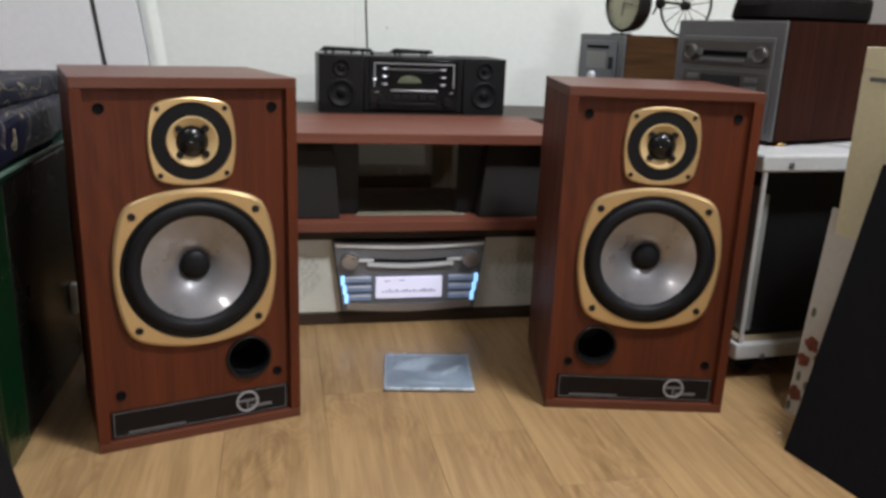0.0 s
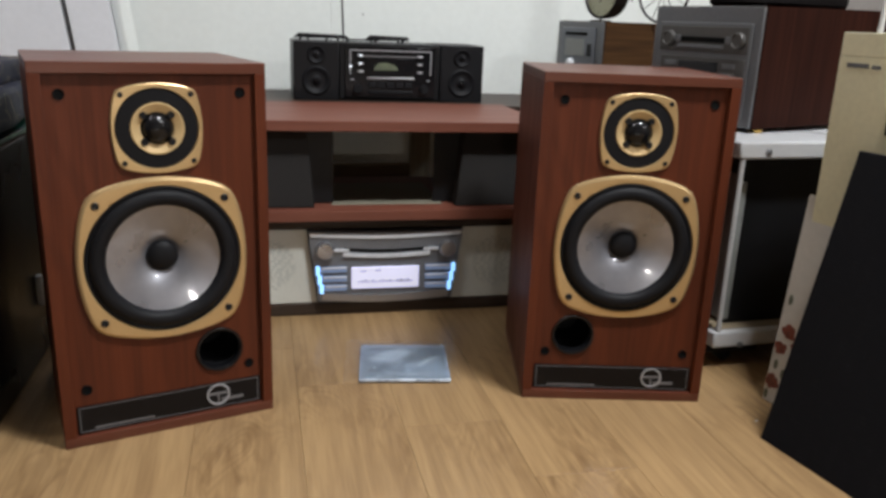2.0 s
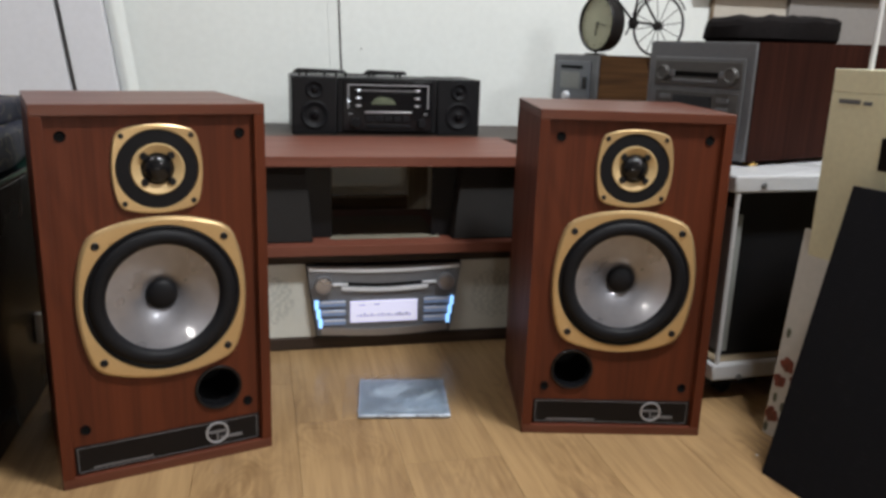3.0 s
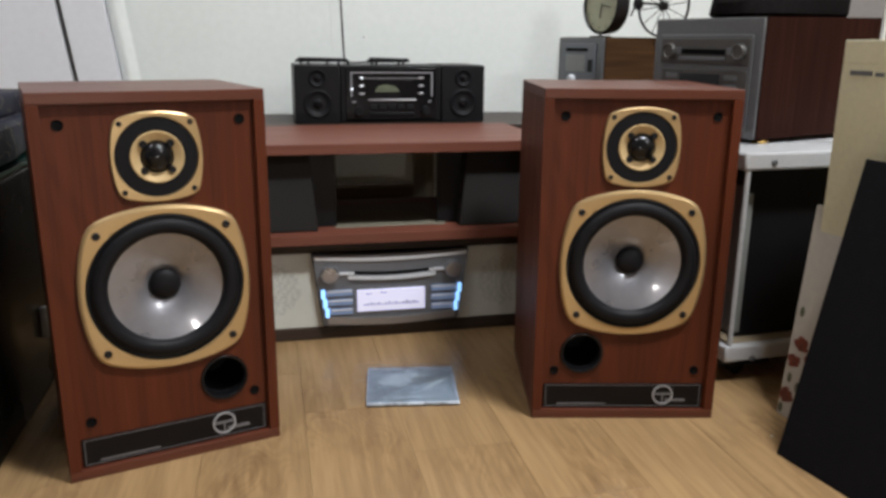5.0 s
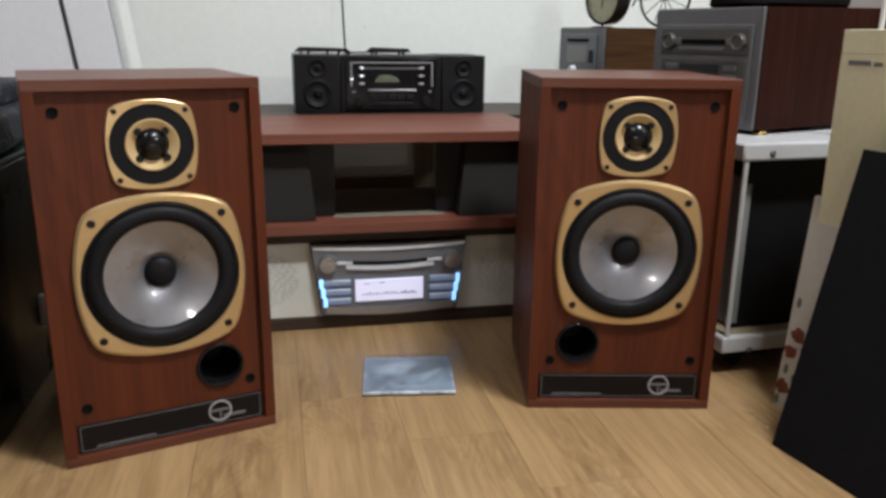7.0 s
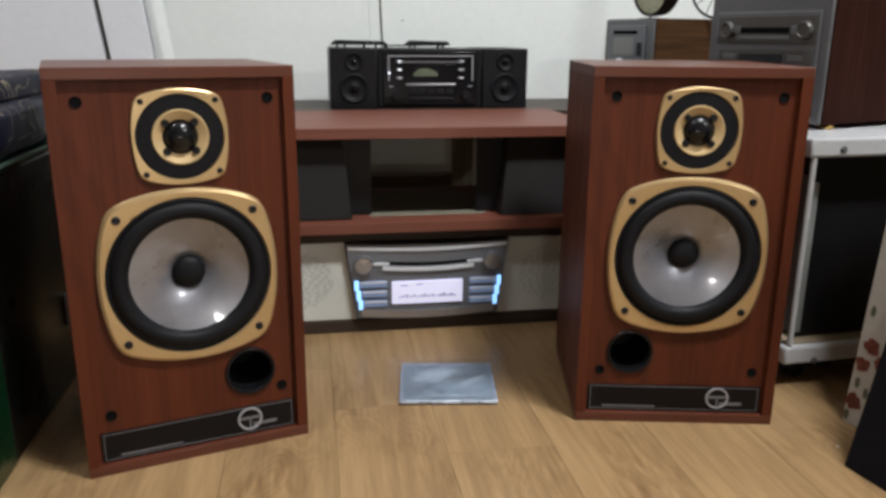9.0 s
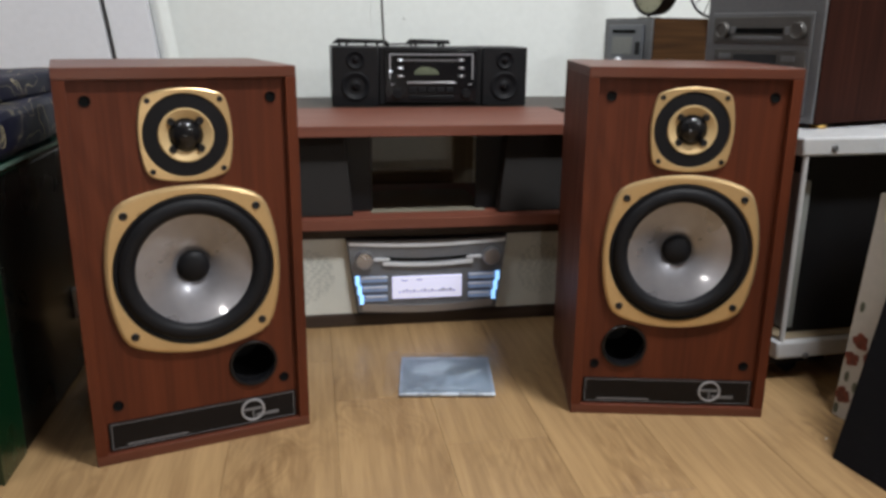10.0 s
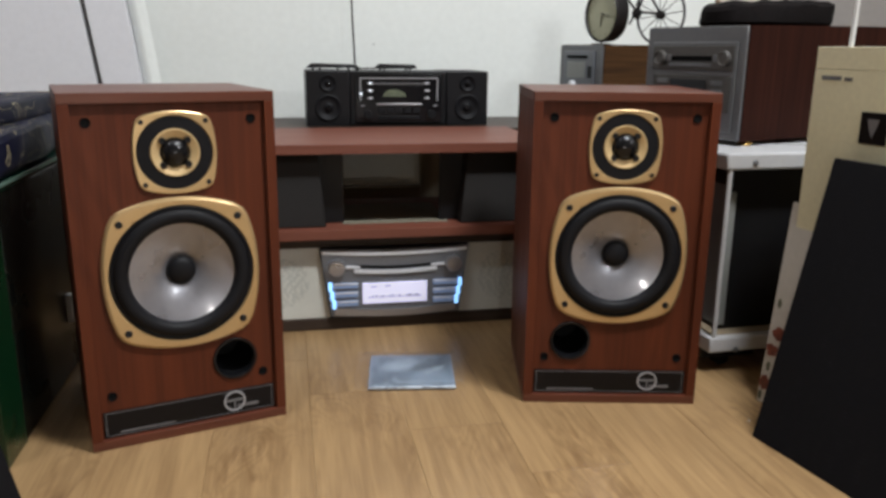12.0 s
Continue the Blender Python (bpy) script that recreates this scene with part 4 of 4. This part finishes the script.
for x0, x1, y0, y1 in ((-0.0715, 0.0715, -0.0675, -0.0635), (-0.0715, 0.0715, 0.0635, 0.0675), (-0.0715, -0.0675, -0.0634, 0.0634), (0.0675, 0.0715, -0.0634, 0.0634)):
    bm = box(x0, x1, y0, y1, 0.0032, 0.0068, 0.0005, bm)
part("rim", bm, "rim", cd, "clear rim of the case, glints painted in")
rows = []
for i in range(25):
    row = []
    for j in range(29):
        u, v = -0.096 + 0.184 * j / 28, -0.0710 + 0.170 * i / 24
        past = max(0.0, abs(u) - 0.074) + max(0.0, v - 0.072)
        row.append((u, v, 0.0124 - min(0.0105, past * 0.5) + 0.0016 * noise.noise(Vector((u * 40, v * 40, 2.0))) + 0.0010 * noise.noise(Vector((u * 130, v * 110, 7.0)))))
    rows.append(row)
wrap = part("cellophane_wrap", loft(rows, ring=False), "film", cd, "crinkled clear cellophane wrap")
tray.visible_shadow = lid.visible_shadow = wrap.visible_shadow = False


# ---- white rack with casters ----
def rack():
    rk = thing("rack", pose(0.733, 1.087, 0, 0, 0, 3.0), "white metal rack with bolted trays on small casters", "rack")
    L, D = 0.56, 0.42
    tp = part("top_tray", box(0, L, 0, D, 0.3550, 0.3825, 0.004), "white", rk, "white steel tray with rounded rim")
    bt = part("bottom_tray", box(0, L, 0, D, 0.0385, 0.0665, 0.004), "white", rk, "white steel tray with rounded rim")
    for tray, z in ((tp, 0.3665), (bt, 0.0425)):
        for x in (0.051, 0.30, 0.51):
            part("bolt", turned(x, z, [(0.0055, 0.001), (0.0052, -0.0022), (0.0030, -0.0036), (0.0001, -0.0036)], 14), "grey_metal", tray, "grey bolt head")
    part("tray_liner", box(0.010, L - 0.010, 0.012, D - 0.012, 0.0667, 0.0685, 0.0004), "tray_liner", rk, "tan hardboard liner")
    for x in (0.010, L - 0.010):
        for y in (0.006, D - 0.006):
            part("post", bar((x, y, 0.0660), (x, y, 0.3555), 0.0042, 12), "white", rk)
    for x in (0.05, L - 0.05):
        for y in (0.045, D - 0.045):
            # Housings are widened to add the dark shade under the tray.
            ct = part("caster", box(x - 0.046, x + 0.060, y - 0.018, y + 0.018, 0.0180, 0.0386, 0.003), "black", rk)
            part("wheel", turned(0, 0, [(0.0001, -0.010), (0.0150, -0.010), (0.0150, 0.010), (0.0001, 0.010)], 20), "rubber", ct).matrix_basis = pose(x, y, 0.0150)


rack()

# black tower on the rack's lower tray
tw = thing("black_tower", pose(0.767, 1.122, 0.0687, 0, 0, 3.0), "black electronics tower with a silver corner strip in the rack", "tower")
part("case", box(0, 0.40, 0.0, 0.32, 0, 0.286, 0.003), "black", tw)
part("corner_strip", box(-0.0065, 0.0065, -0.006, 0.004, 0.010, 0.245, 0.002), "pale_display", tw, "narrow grey metal corner strip")
sc_ = part("side_cover", box(-0.005, -0.0005, 0.006, 0.315, 0.006, 0.254, 0.001), "tower_grey", tw, "grey metal side cover")
for rz in (0.100, 0.185):
    part("rivet", bar((-0.0078, 0.055, rz), (-0.0048, 0.055, rz), 0.0035, 12, None, 1.2), "pale_silver", sc_, "bright rivet head")


# ---- wooden radio boxes ----
def radio_box(name, m, w, d, h, body, label, feet=0.008, rise=0.0):
    rb = thing(name, m, label, "radio", "wood-cased car radios")
    bm = loft([[(0, 0.004, feet), (w, 0.004, feet), (w, 0.004, h), (0, 0.004, h)], [(0, d, feet), (w, d, feet), (w, d, h + rise), (0, d, h + rise)]], True, True)
    bmesh.ops.bevel(bm, geom=bm.edges[:], offset=0.0015, segments=2, affect="EDGES")
    part("cabinet", bm, body, rb, "dark wooden cabinet")
    fp = part("front_plate", box(0.001, w - 0.001, -0.002, 0.0035, feet + 0.001, h - 0.001, 0.0015), "grey_metal", rb, "grey metal front plate")
    for x in (0.013, w - 0.013):
        for y in (0.030, d - 0.03):
            own = loft([[(x + r * math.cos(a), y + r * math.sin(a), z) for a in [2 * math.pi * i / 16 for i in range(16)]] for r, z in ((0.012, 0.0), (0.015, 0.004), (0.012, feet))], True, True)
            part("foot", own, "brass", rb, "turned brass foot")
    return rb, fp


def big_radio():
    w, h = 0.236, 0.2035
    yaw = -72.0
    c, s = math.cos(radians(yaw)), math.sin(radians(yaw))
    x, y = 0.803 - w * c, 1.178 - w * s
    rb, fp = radio_box("radio", pose(x, y, 0.3827, 0, 0, yaw), w, 0.42, h, "red_wood", "dark red wooden radio with grey car-stereo front on the rack", 0.007, 0.006)
    F = -0.002
    part("bezel", box(0.016, 0.220, F - 0.004, F, 0.020, 0.176, 0.002), "grey_metal", fp, "raised grey stereo bezel")
    part("slot_band", box(0.022, 0.216, F - 0.006, F - 0.0035, 0.126, 0.170, 0.002), "bezel", fp, "dark warm grey slot band")
    part("lower_band", box(0.028, 0.214, F - 0.006, F - 0.0035, 0.055, 0.118, 0.002), "bezel", fp, "dark warm grey key band")
    part("disc_slot", box(0.066, 0.168, F - 0.0075, F - 0.0055, 0.143, 0.152, 0.0005), "hole", fp, "dark disc slot")
    part("slot_lip", box(0.066, 0.168, F - 0.0085, F - 0.0055, 0.133, 0.139, 0.001), "grey_metal", fp)
    for q in (0.046, 0.198):
        part("knob", turned(q, 0.148, [(0.0135, F - 0.005), (0.0130, F - 0.012), (0.0115, F - 0.014), (0.0095, F - 0.012), (0.0001, F - 0.012)], 28), "bezel", fp, "round dark grey knob")
        part("key", box(q - 0.026 if q > 0.1 else q + 0.013, q - 0.013 if q > 0.1 else q + 0.026, F - 0.0085, F - 0.0055, 0.142, 0.154, 0.001), "grey_metal", fp)
    part("display", box(0.072, 0.160, F - 0.0075, F - 0.0055, 0.080, 0.111, 0.001), "gloss_black", fp, "unlit dark display")
    for k in range(3):
        for q in (0.040, 0.170):
            part("button", box(q, q + 0.026, F - 0.008, F - 0.0055, 0.101 - 0.016 * k, 0.110 - 0.016 * k, 0.001), "grey_metal", fp)


def small_radio():
    w, h = 0.172, 0.1905
    yaw = -75.0
    c, s = math.cos(radians(yaw)), math.sin(radians(yaw))
    x, y = 0.769 - w * c, 1.724 - w * s
    rb, fp = radio_box("radio", pose(x, y, 0.3662, 0, 0, yaw), w, 0.205, h, "amber_wood", "amber-brown wooden radio with grey front on the table", 0.006)
    F = -0.002
    part("bezel", box(0.020, 0.146, F - 0.005, F, 0.070, 0.176, 0.002), "fascia", fp, "raised grey stereo bezel")
    part("disc_slot", box(0.040, 0.122, F - 0.0068, F - 0.0045, 0.158, 0.165), "hole", fp, "dark disc slot")
    part("display", box(0.040, 0.112, F - 0.0065, F - 0.0045, 0.112, 0.150, 0.001), "pale_display", fp, "unlit pale grey display")
    part("knob", turned(0.068, 0.094, [(0.011, F - 0.004), (0.0105, F - 0.013), (0.008, F - 0.016), (0.0001, F - 0.016)], 24), "pale_silver", fp, "round bright knob")
    part("side_key", box(0.124, 0.140, F - 0.0065, F - 0.0045, 0.112, 0.140, 0.001), "black", fp)
    for k in range(3):
        part("button", box(0.030 + 0.028 * k, 0.052 + 0.028 * k, F - 0.0065, F - 0.0045, 0.060, 0.072, 0.001), "grey_metal", fp)


big_radio()
small_radio()

# ---- black soft bag on the large radio ----
bm = bmesh.new()
n = 40
loops = []
for r, z in ((0.95, 0.0), (1.0, 0.008), (1.0, 0.034), (0.98, 0.045), (0.90, 0.053), (0.66, 0.057), (0.45, 0.058), (0.2, 0.060), (0.02, 0.060)):
    row = []
    for i in range(n):
        a = 2 * math.pi * i / n
        k = 1 + 0.05 * noise.noise(Vector((math.cos(a) * 1.5, math.sin(a) * 1.5, z * 30))) + 0.02 * noise.noise(Vector((math.cos(a) * 6, math.sin(a) * 6, z * 90)))
        row.append((0.128 * r * k * math.cos(a), 0.100 * r * k * math.sin(a), z * (0.80 + 0.06 * r * math.cos(a)) * (1 + 0.16 * noise.noise(Vector((4 * r * math.cos(a), 4 * r * math.sin(a), 4))) + 0.06 * noise.noise(Vector((11 * r * math.cos(a), 11 * r * math.sin(a), 2))))))
    loops.append(row)
solo("black_bag", loft(loops, True, True, bm), "black_cloth", pose(0.938, 1.345, 0.5885, 0, 0, 5), "flat round black soft bag on the wooden radio", "bag")


# ---- bicycle clock on the small radio ----
def bicycle_clock():
    # local x runs along the bicycle, local y through its wheels
    bc = thing("bicycle_clock", pose(0.8726, 1.8156, 0.5568, 0, 0, -62.0), "black iron bicycle clock with an ivory dial", "clock")
    zc = 0.071
    cx = -0.088
    ck = part("clock_case", turned(cx, zc + 0.004, [(0.001, 0.030), (0.052, 0.030), (0.065, 0.021), (0.068, 0.005), (0.068, -0.014), (0.065, -0.018), (0.061, -0.012)], 44), "iron", bc, "deep black clock case")
    ck.matrix_basis = pose(cx + 0.010, 0.0, zc + 0.004, 0, 8.0, -14.0) @ pose(-cx, 0, -zc - 0.004)
    part("dial", turned(cx, zc + 0.004, [(0.0625, -0.010), (0.0001, -0.0105)], 44), "dial", ck, "aged ivory dial")
    bm = box(cx - 0.0014, cx + 0.0014, -0.0125, -0.0115, zc - 0.026, zc + 0.008)
    bm = join(bm, bar((cx, -0.012, zc + 0.004), (cx + 0.034, -0.012, zc + 0.004), 0.0012, 6))
    part("clock_hand", bm, "iron", ck)
    bm = None
    for k in range(12):
        a = k * math.pi / 6
        own = bar((cx + 0.050 * math.cos(a), -0.0112, zc + 0.004 + 0.050 * math.sin(a)), (cx + 0.055 * math.cos(a), -0.0112, zc + 0.004 + 0.055 * math.sin(a)), 0.0007, 6)
        bm = join(bm, own) if bm else own
    part("hour_mark", bm, "iron", ck)
    wx, r = 0.087, 0.066
    prof = [(r + 0.003 * math.cos(a), 0.003 * math.sin(a)) for a in [2 * math.pi * i / 8 for i in range(9)]]
    wh = part("wheel", turned(wx, zc - 0.002, prof, 48), "iron", bc, "black iron spoked wheel")
    for k in range(12):
        a = k * math.pi / 6 + 0.12
        part("spoke", bar((wx + 0.008 * math.cos(a), 0, zc - 0.002 + 0.008 * math.sin(a)), (wx + r * math.cos(a), 0, zc - 0.002 + r * math.sin(a)), 0.0010, 6), "iron", wh)
    part("hub", turned(wx, zc - 0.002, [(0.0001, -0.009), (0.010, -0.007), (0.010, 0.007), (0.0001, 0.009)], 18), "iron", wh)
    for a, b in (((wx, 0.0, zc), (0.018, 0, zc + 0.008)), ((0.018, 0, zc + 0.008), (0.028, 0, 0.155)), ((0.028, 0, 0.150), (wx, 0, zc)), ((0.024, 0, 0.135), (-0.045, 0, 0.150)), ((0.018, 0, zc + 0.008), (-0.045, 0, 0.140)), ((-0.045, 0, 0.165), (-0.060, 0, zc + 0.055)), ((cx, 0, 0.012), (cx, 0, 0.001))):
        part("frame_tube", bar(a, b, 0.0030, 8), "iron", bc)
    part("handlebar", bar((-0.046, -0.035, 0.168), (-0.046, 0.035, 0.168), 0.0028, 8), "iron", bc)
    part("saddle", box(0.012, 0.048, -0.008, 0.008, 0.153, 0.161, 0.003), "iron", bc)
    part("chainring", turned(0.018, zc + 0.004, [(0.0001, -0.004), (0.013, -0.003), (0.013, 0.003), (0.0001, 0.004)], 20), "iron", bc)
    part("pedal", bar((0.018, -0.008, zc + 0.004), (0.006, -0.010, zc - 0.022), 0.0022, 8), "iron", bc)
    part("stand_foot", box(cx - 0.022, cx + 0.022, -0.014, 0.014, 0.0, 0.004, 0.001), "iron", bc)
    fen = [(wx + (r + 0.010) * math.cos(a), zc - 0.002 + (r + 0.010) * math.sin(a)) for a in [math.pi * (0.15 + 0.75 * i / 16) for i in range(17)]]
    bm = None
    for p, q in zip(fen, fen[1:]):
        own = bar((p[0], 0, p[1]), (q[0], 0, q[1]), 0.0020, 6)
        bm = join(bm, own) if bm else own
    part("mudguard", bm, "iron", bc)


bicycle_clock()


# ---- cream cabinet and the boards that lean on it ----
YAW_R = 10.0
cb = thing("cream_cabinet", pose(0.787, 0.972, 0, 0, 0, YAW_R), "aged cream plastic cabinet with grey lettering and dark badge", "cabinet")
part("body", box(0, 0.34, -0.46, 0, 0.0, 0.5186, 0.0008), "cream", cb, "aged cream plastic body")
part("lid", box(0, 0.34, -0.46, 0, 0.5187, 0.5500, 0.0010), "cream", cb, "paler cream lid")
part("lettering", box(-0.0008, 0.001, -0.048, -0.014, 0.5045, 0.5105, 0, box(-0.0008, 0.001, -0.066, -0.053, 0.5040, 0.5090)), "grey_metal", cb, "row of grey lettering")
bd = part("badge", box(-0.0022, 0.001, -0.132, -0.090, 0.4225, 0.4650, 0.001), "plate", cb, "dark square badge")
part("badge_mark", loft([[(x, -0.111 + y, 0.4440 + z) for y, z in ((-0.009, 0.012), (0.009, 0.012), (0.006, 0.0), (0.0, -0.013), (-0.006, 0.0))] for x in (-0.0030, -0.0021)], True, True), "dim_line", bd)
part("aerial", bar((0.016, -0.042, 0.546), (0.022, -0.043, 0.93), 0.0036, 10), "white", cb, "white rod aerial")


def grille_parts(ob, xa, xb, length, height):
    """A cloth-covered frame: cloth in front, a wooden frame with four pegs behind."""
    part("cloth", box(min(xa, xa * 0.5), xb * 0.55 if xb else 0.0, -length, 0, 0, height, 0.002), "grille", ob, "taut black cloth")
    back = (xb * 0.55, xb) if xb else (xa, xa * 0.5)
    for y0, y1, z0, z1 in ((-length + 0.002, -0.002, 0.002, 0.03), (-length + 0.002, -0.002, height - 0.03, height - 0.002), (-length + 0.002, -length + 0.03, 0.0302, height - 0.0302), (-0.03, -0.002, 0.0302, height - 0.0302)):
        part("frame_bar", box(back[0], back[1], y0, y1, z0, z1), "black", ob)


def leaning_board(name, m, length, height, lean, thick, material, label, category):
    """A board with its far lower corner at the origin, running along -y and leaning towards +x."""
    ob = thing(name, m @ Matrix.Rotation(math.atan2(lean, height), 4, "Y"), label, category)
    part("panel", box(0, thick, -length, 0, 0, math.hypot(height, lean), 0.002), material, ob) if material != "grille" else grille_parts(ob, 0, thick, length, math.hypot(height, lean))
    return ob


fb = leaning_board("printed_board", pose(0.7600, 0.982, 0.0, 0, 0, YAW_R), 0.42, 0.322, 0.028, 0.005, "floral", "white board with rust-red flower print leaning on the cabinet", "board")


def flower(parent, y, z, r, seed):
    rnd = random.Random(seed)
    for k in range(5):
        a = 2 * math.pi * k / 5 + rnd.uniform(-0.3, 0.3)
        cy, cz, rr = y + 0.6 * r * math.cos(a), z + 0.6 * r * math.sin(a), r * rnd.uniform(0.45, 0.7)
        loop = [(cy + rr * (1 + 0.2 * math.sin(3 * b + k)) * math.cos(b), cz + rr * (1 + 0.2 * math.sin(2 * b + seed)) * math.sin(b)) for b in [2 * math.pi * i / 12 for i in range(12)]]
        part("petal", loft([[(x, p, q) for p, q in loop] for x in (-0.0006 - 0.0001 * k, 0.0002)], True, True), "petal", parent, "rust-red printed petal")


flower(fb, -0.022, 0.118, 0.011, 1)
flower(fb, -0.014, 0.090, 0.010, 2)
flower(fb, -0.012, 0.034, 0.011, 3)
flower(fb, -0.040, 0.100, 0.009, 4)
for y, z in ((-0.012, 0.062), (-0.028, 0.052), (-0.006, 0.012), (-0.012, 0.165)):
    part("printed_leaf", loft([[(x, y + 0.004 * math.cos(a), z + 0.008 * math.sin(a)) for a in [2 * math.pi * i / 10 for i in range(10)]] for x in (-0.0005, 0.0002)], True, True), "leaf", fb, "grey-green printed leaf")

leaning_board("grille_panel", pose(0.683, 0.870, 0.0, 0, 0, 10.0), 0.36, 0.403, 0.088, 0.014, "grille", "black cloth loudspeaker grille leaning on edge", "grille panel")
gl = thing("grille_panel", pose(-0.262, 0.800, 0.0, 0, 0, -4.0) @ Matrix.Rotation(-0.215, 4, "Y"), "black cloth loudspeaker grille leaning on edge", "grille panel")
grille_parts(gl, -0.014, 0, 0.36, 0.41)
solo("paper_scrap", box(-0.0022, 0.0022, -0.0014, 0.0014, 0, 0.0008), "white", pose(0.707, 0.915, 0.0002, 0, 0, 30), "tiny white scrap on the floor", "scrap")


# ---- green cabinet with folded cloth ----
GX = -0.338
gc = thing("green_cabinet", pose(GX, 0.955, 0), "bottle-green cabinet with smoked black door and glass top", "cabinet")
part("body", box(-0.52, -0.004, 0.0, 0.50, 0.0, 0.352, 0.003), "green", gc, "bottle-green painted body")
part("stile", box(-0.0038, 0.0, 0.0, 0.078, 0.0, 0.352, 0.001), "green", gc)
dr = part("door", box(-0.0038, 0.0005, 0.0785, 0.495, 0.004, 0.351, 0.001), "smoked", gc, "smoked black glass door")
# This handle is a pale block added for a bright reflection in the door.
part("handle", box(0.0006, 0.012, 0.322, 0.336, 0.090, 0.140, 0.003), "pale_silver", dr, "small pale block added for a reflection in the door")
part("top", box(-0.53, 0.003, -0.004, 0.505, 0.3525, 0.3650, 0.002), "green_top", gc, "teal green glass top")
# Edge highlight of the glass top, painted as a thin pale strip.
part("top_edge", box(0.0031, 0.0052, -0.004, 0.505, 0.3600, 0.3652, 0.0005), "highlight_strip", gc, "pale strip painted as the highlight along the glass edge")


def folded_cloth(m, sx, sy, h, seed, label):
    bm = bmesh.new()
    bmesh.ops.create_cube(bm, size=1.0, matrix=Matrix.Diagonal((sx, sy, h, 1)) @ Matrix.Translation((0, 0, 0.5)))
    bmesh.ops.bevel(bm, geom=bm.edges[:], offset=h * 0.32, segments=4, profile=0.6, affect="EDGES")
    bmesh.ops.subdivide_edges(bm, edges=[e for e in bm.edges if e.calc_length() > 0.06], cuts=11, use_grid_fill=True)
    for v in bm.verts:
        k = noise.noise(v.co * 9 + Vector((seed, 0, 0))) * 0.010 + noise.noise(v.co * 26 + Vector((0, seed, 0))) * 0.003
        v.co += Vector((k * 0.8, k * 0.5, k * (v.co.z / h)))
    bmesh.ops.triangulate(bm, faces=[f for f in bm.faces if len(f.verts) > 4])
    solo("folded_cloth", bm, "navy", m, label, "cloth", "folded navy cloths")


folded_cloth(pose(-0.566, 1.215, 0.3655, 0, 0, 3), 0.452, 0.46, 0.062, 3.1, "folded navy cloth with gold scribble print on the cabinet")
folded_cloth(pose(-0.580, 1.225, 0.4260, 0, 0, -4), 0.43, 0.44, 0.036, 8.7, "folded navy cloth with gold scribble print, lying uppermost")


# ---- floor planks ----
PW, PL = 0.1405, 1.20
i0 = int(math.floor((X0 - 0.0555) / PW))
rnd = random.Random(5)
for i in range(i0, int((X1 - 0.0555) / PW) + 1):
    xa, xb = max(X0, 0.0555 + i * PW), min(X1, 0.0555 + (i + 1) * PW)
    if xb - xa < 0.01:
        continue
    y = 1.122 - 0.147 * i
    y -= math.ceil((y - Y0) / PL) * PL
    while y < WALL_Y:
        ya, yb = max(Y0, y), min(WALL_Y, y + PL)
        if yb - ya > 0.02:
            g, b = 0.00015, 0.0003
            loops = []
            for inset, z in ((g, -0.006), (g, -0.0004), (g + b, 0.0)):
                loops.append([(xa + inset, ya + inset, z), (xb - inset, ya + inset, z), (xb - inset, yb - inset, z), (xa + inset, yb - inset, z)])
            part("plank", loft(loops, False, True), "oak", floor)
        y += PL
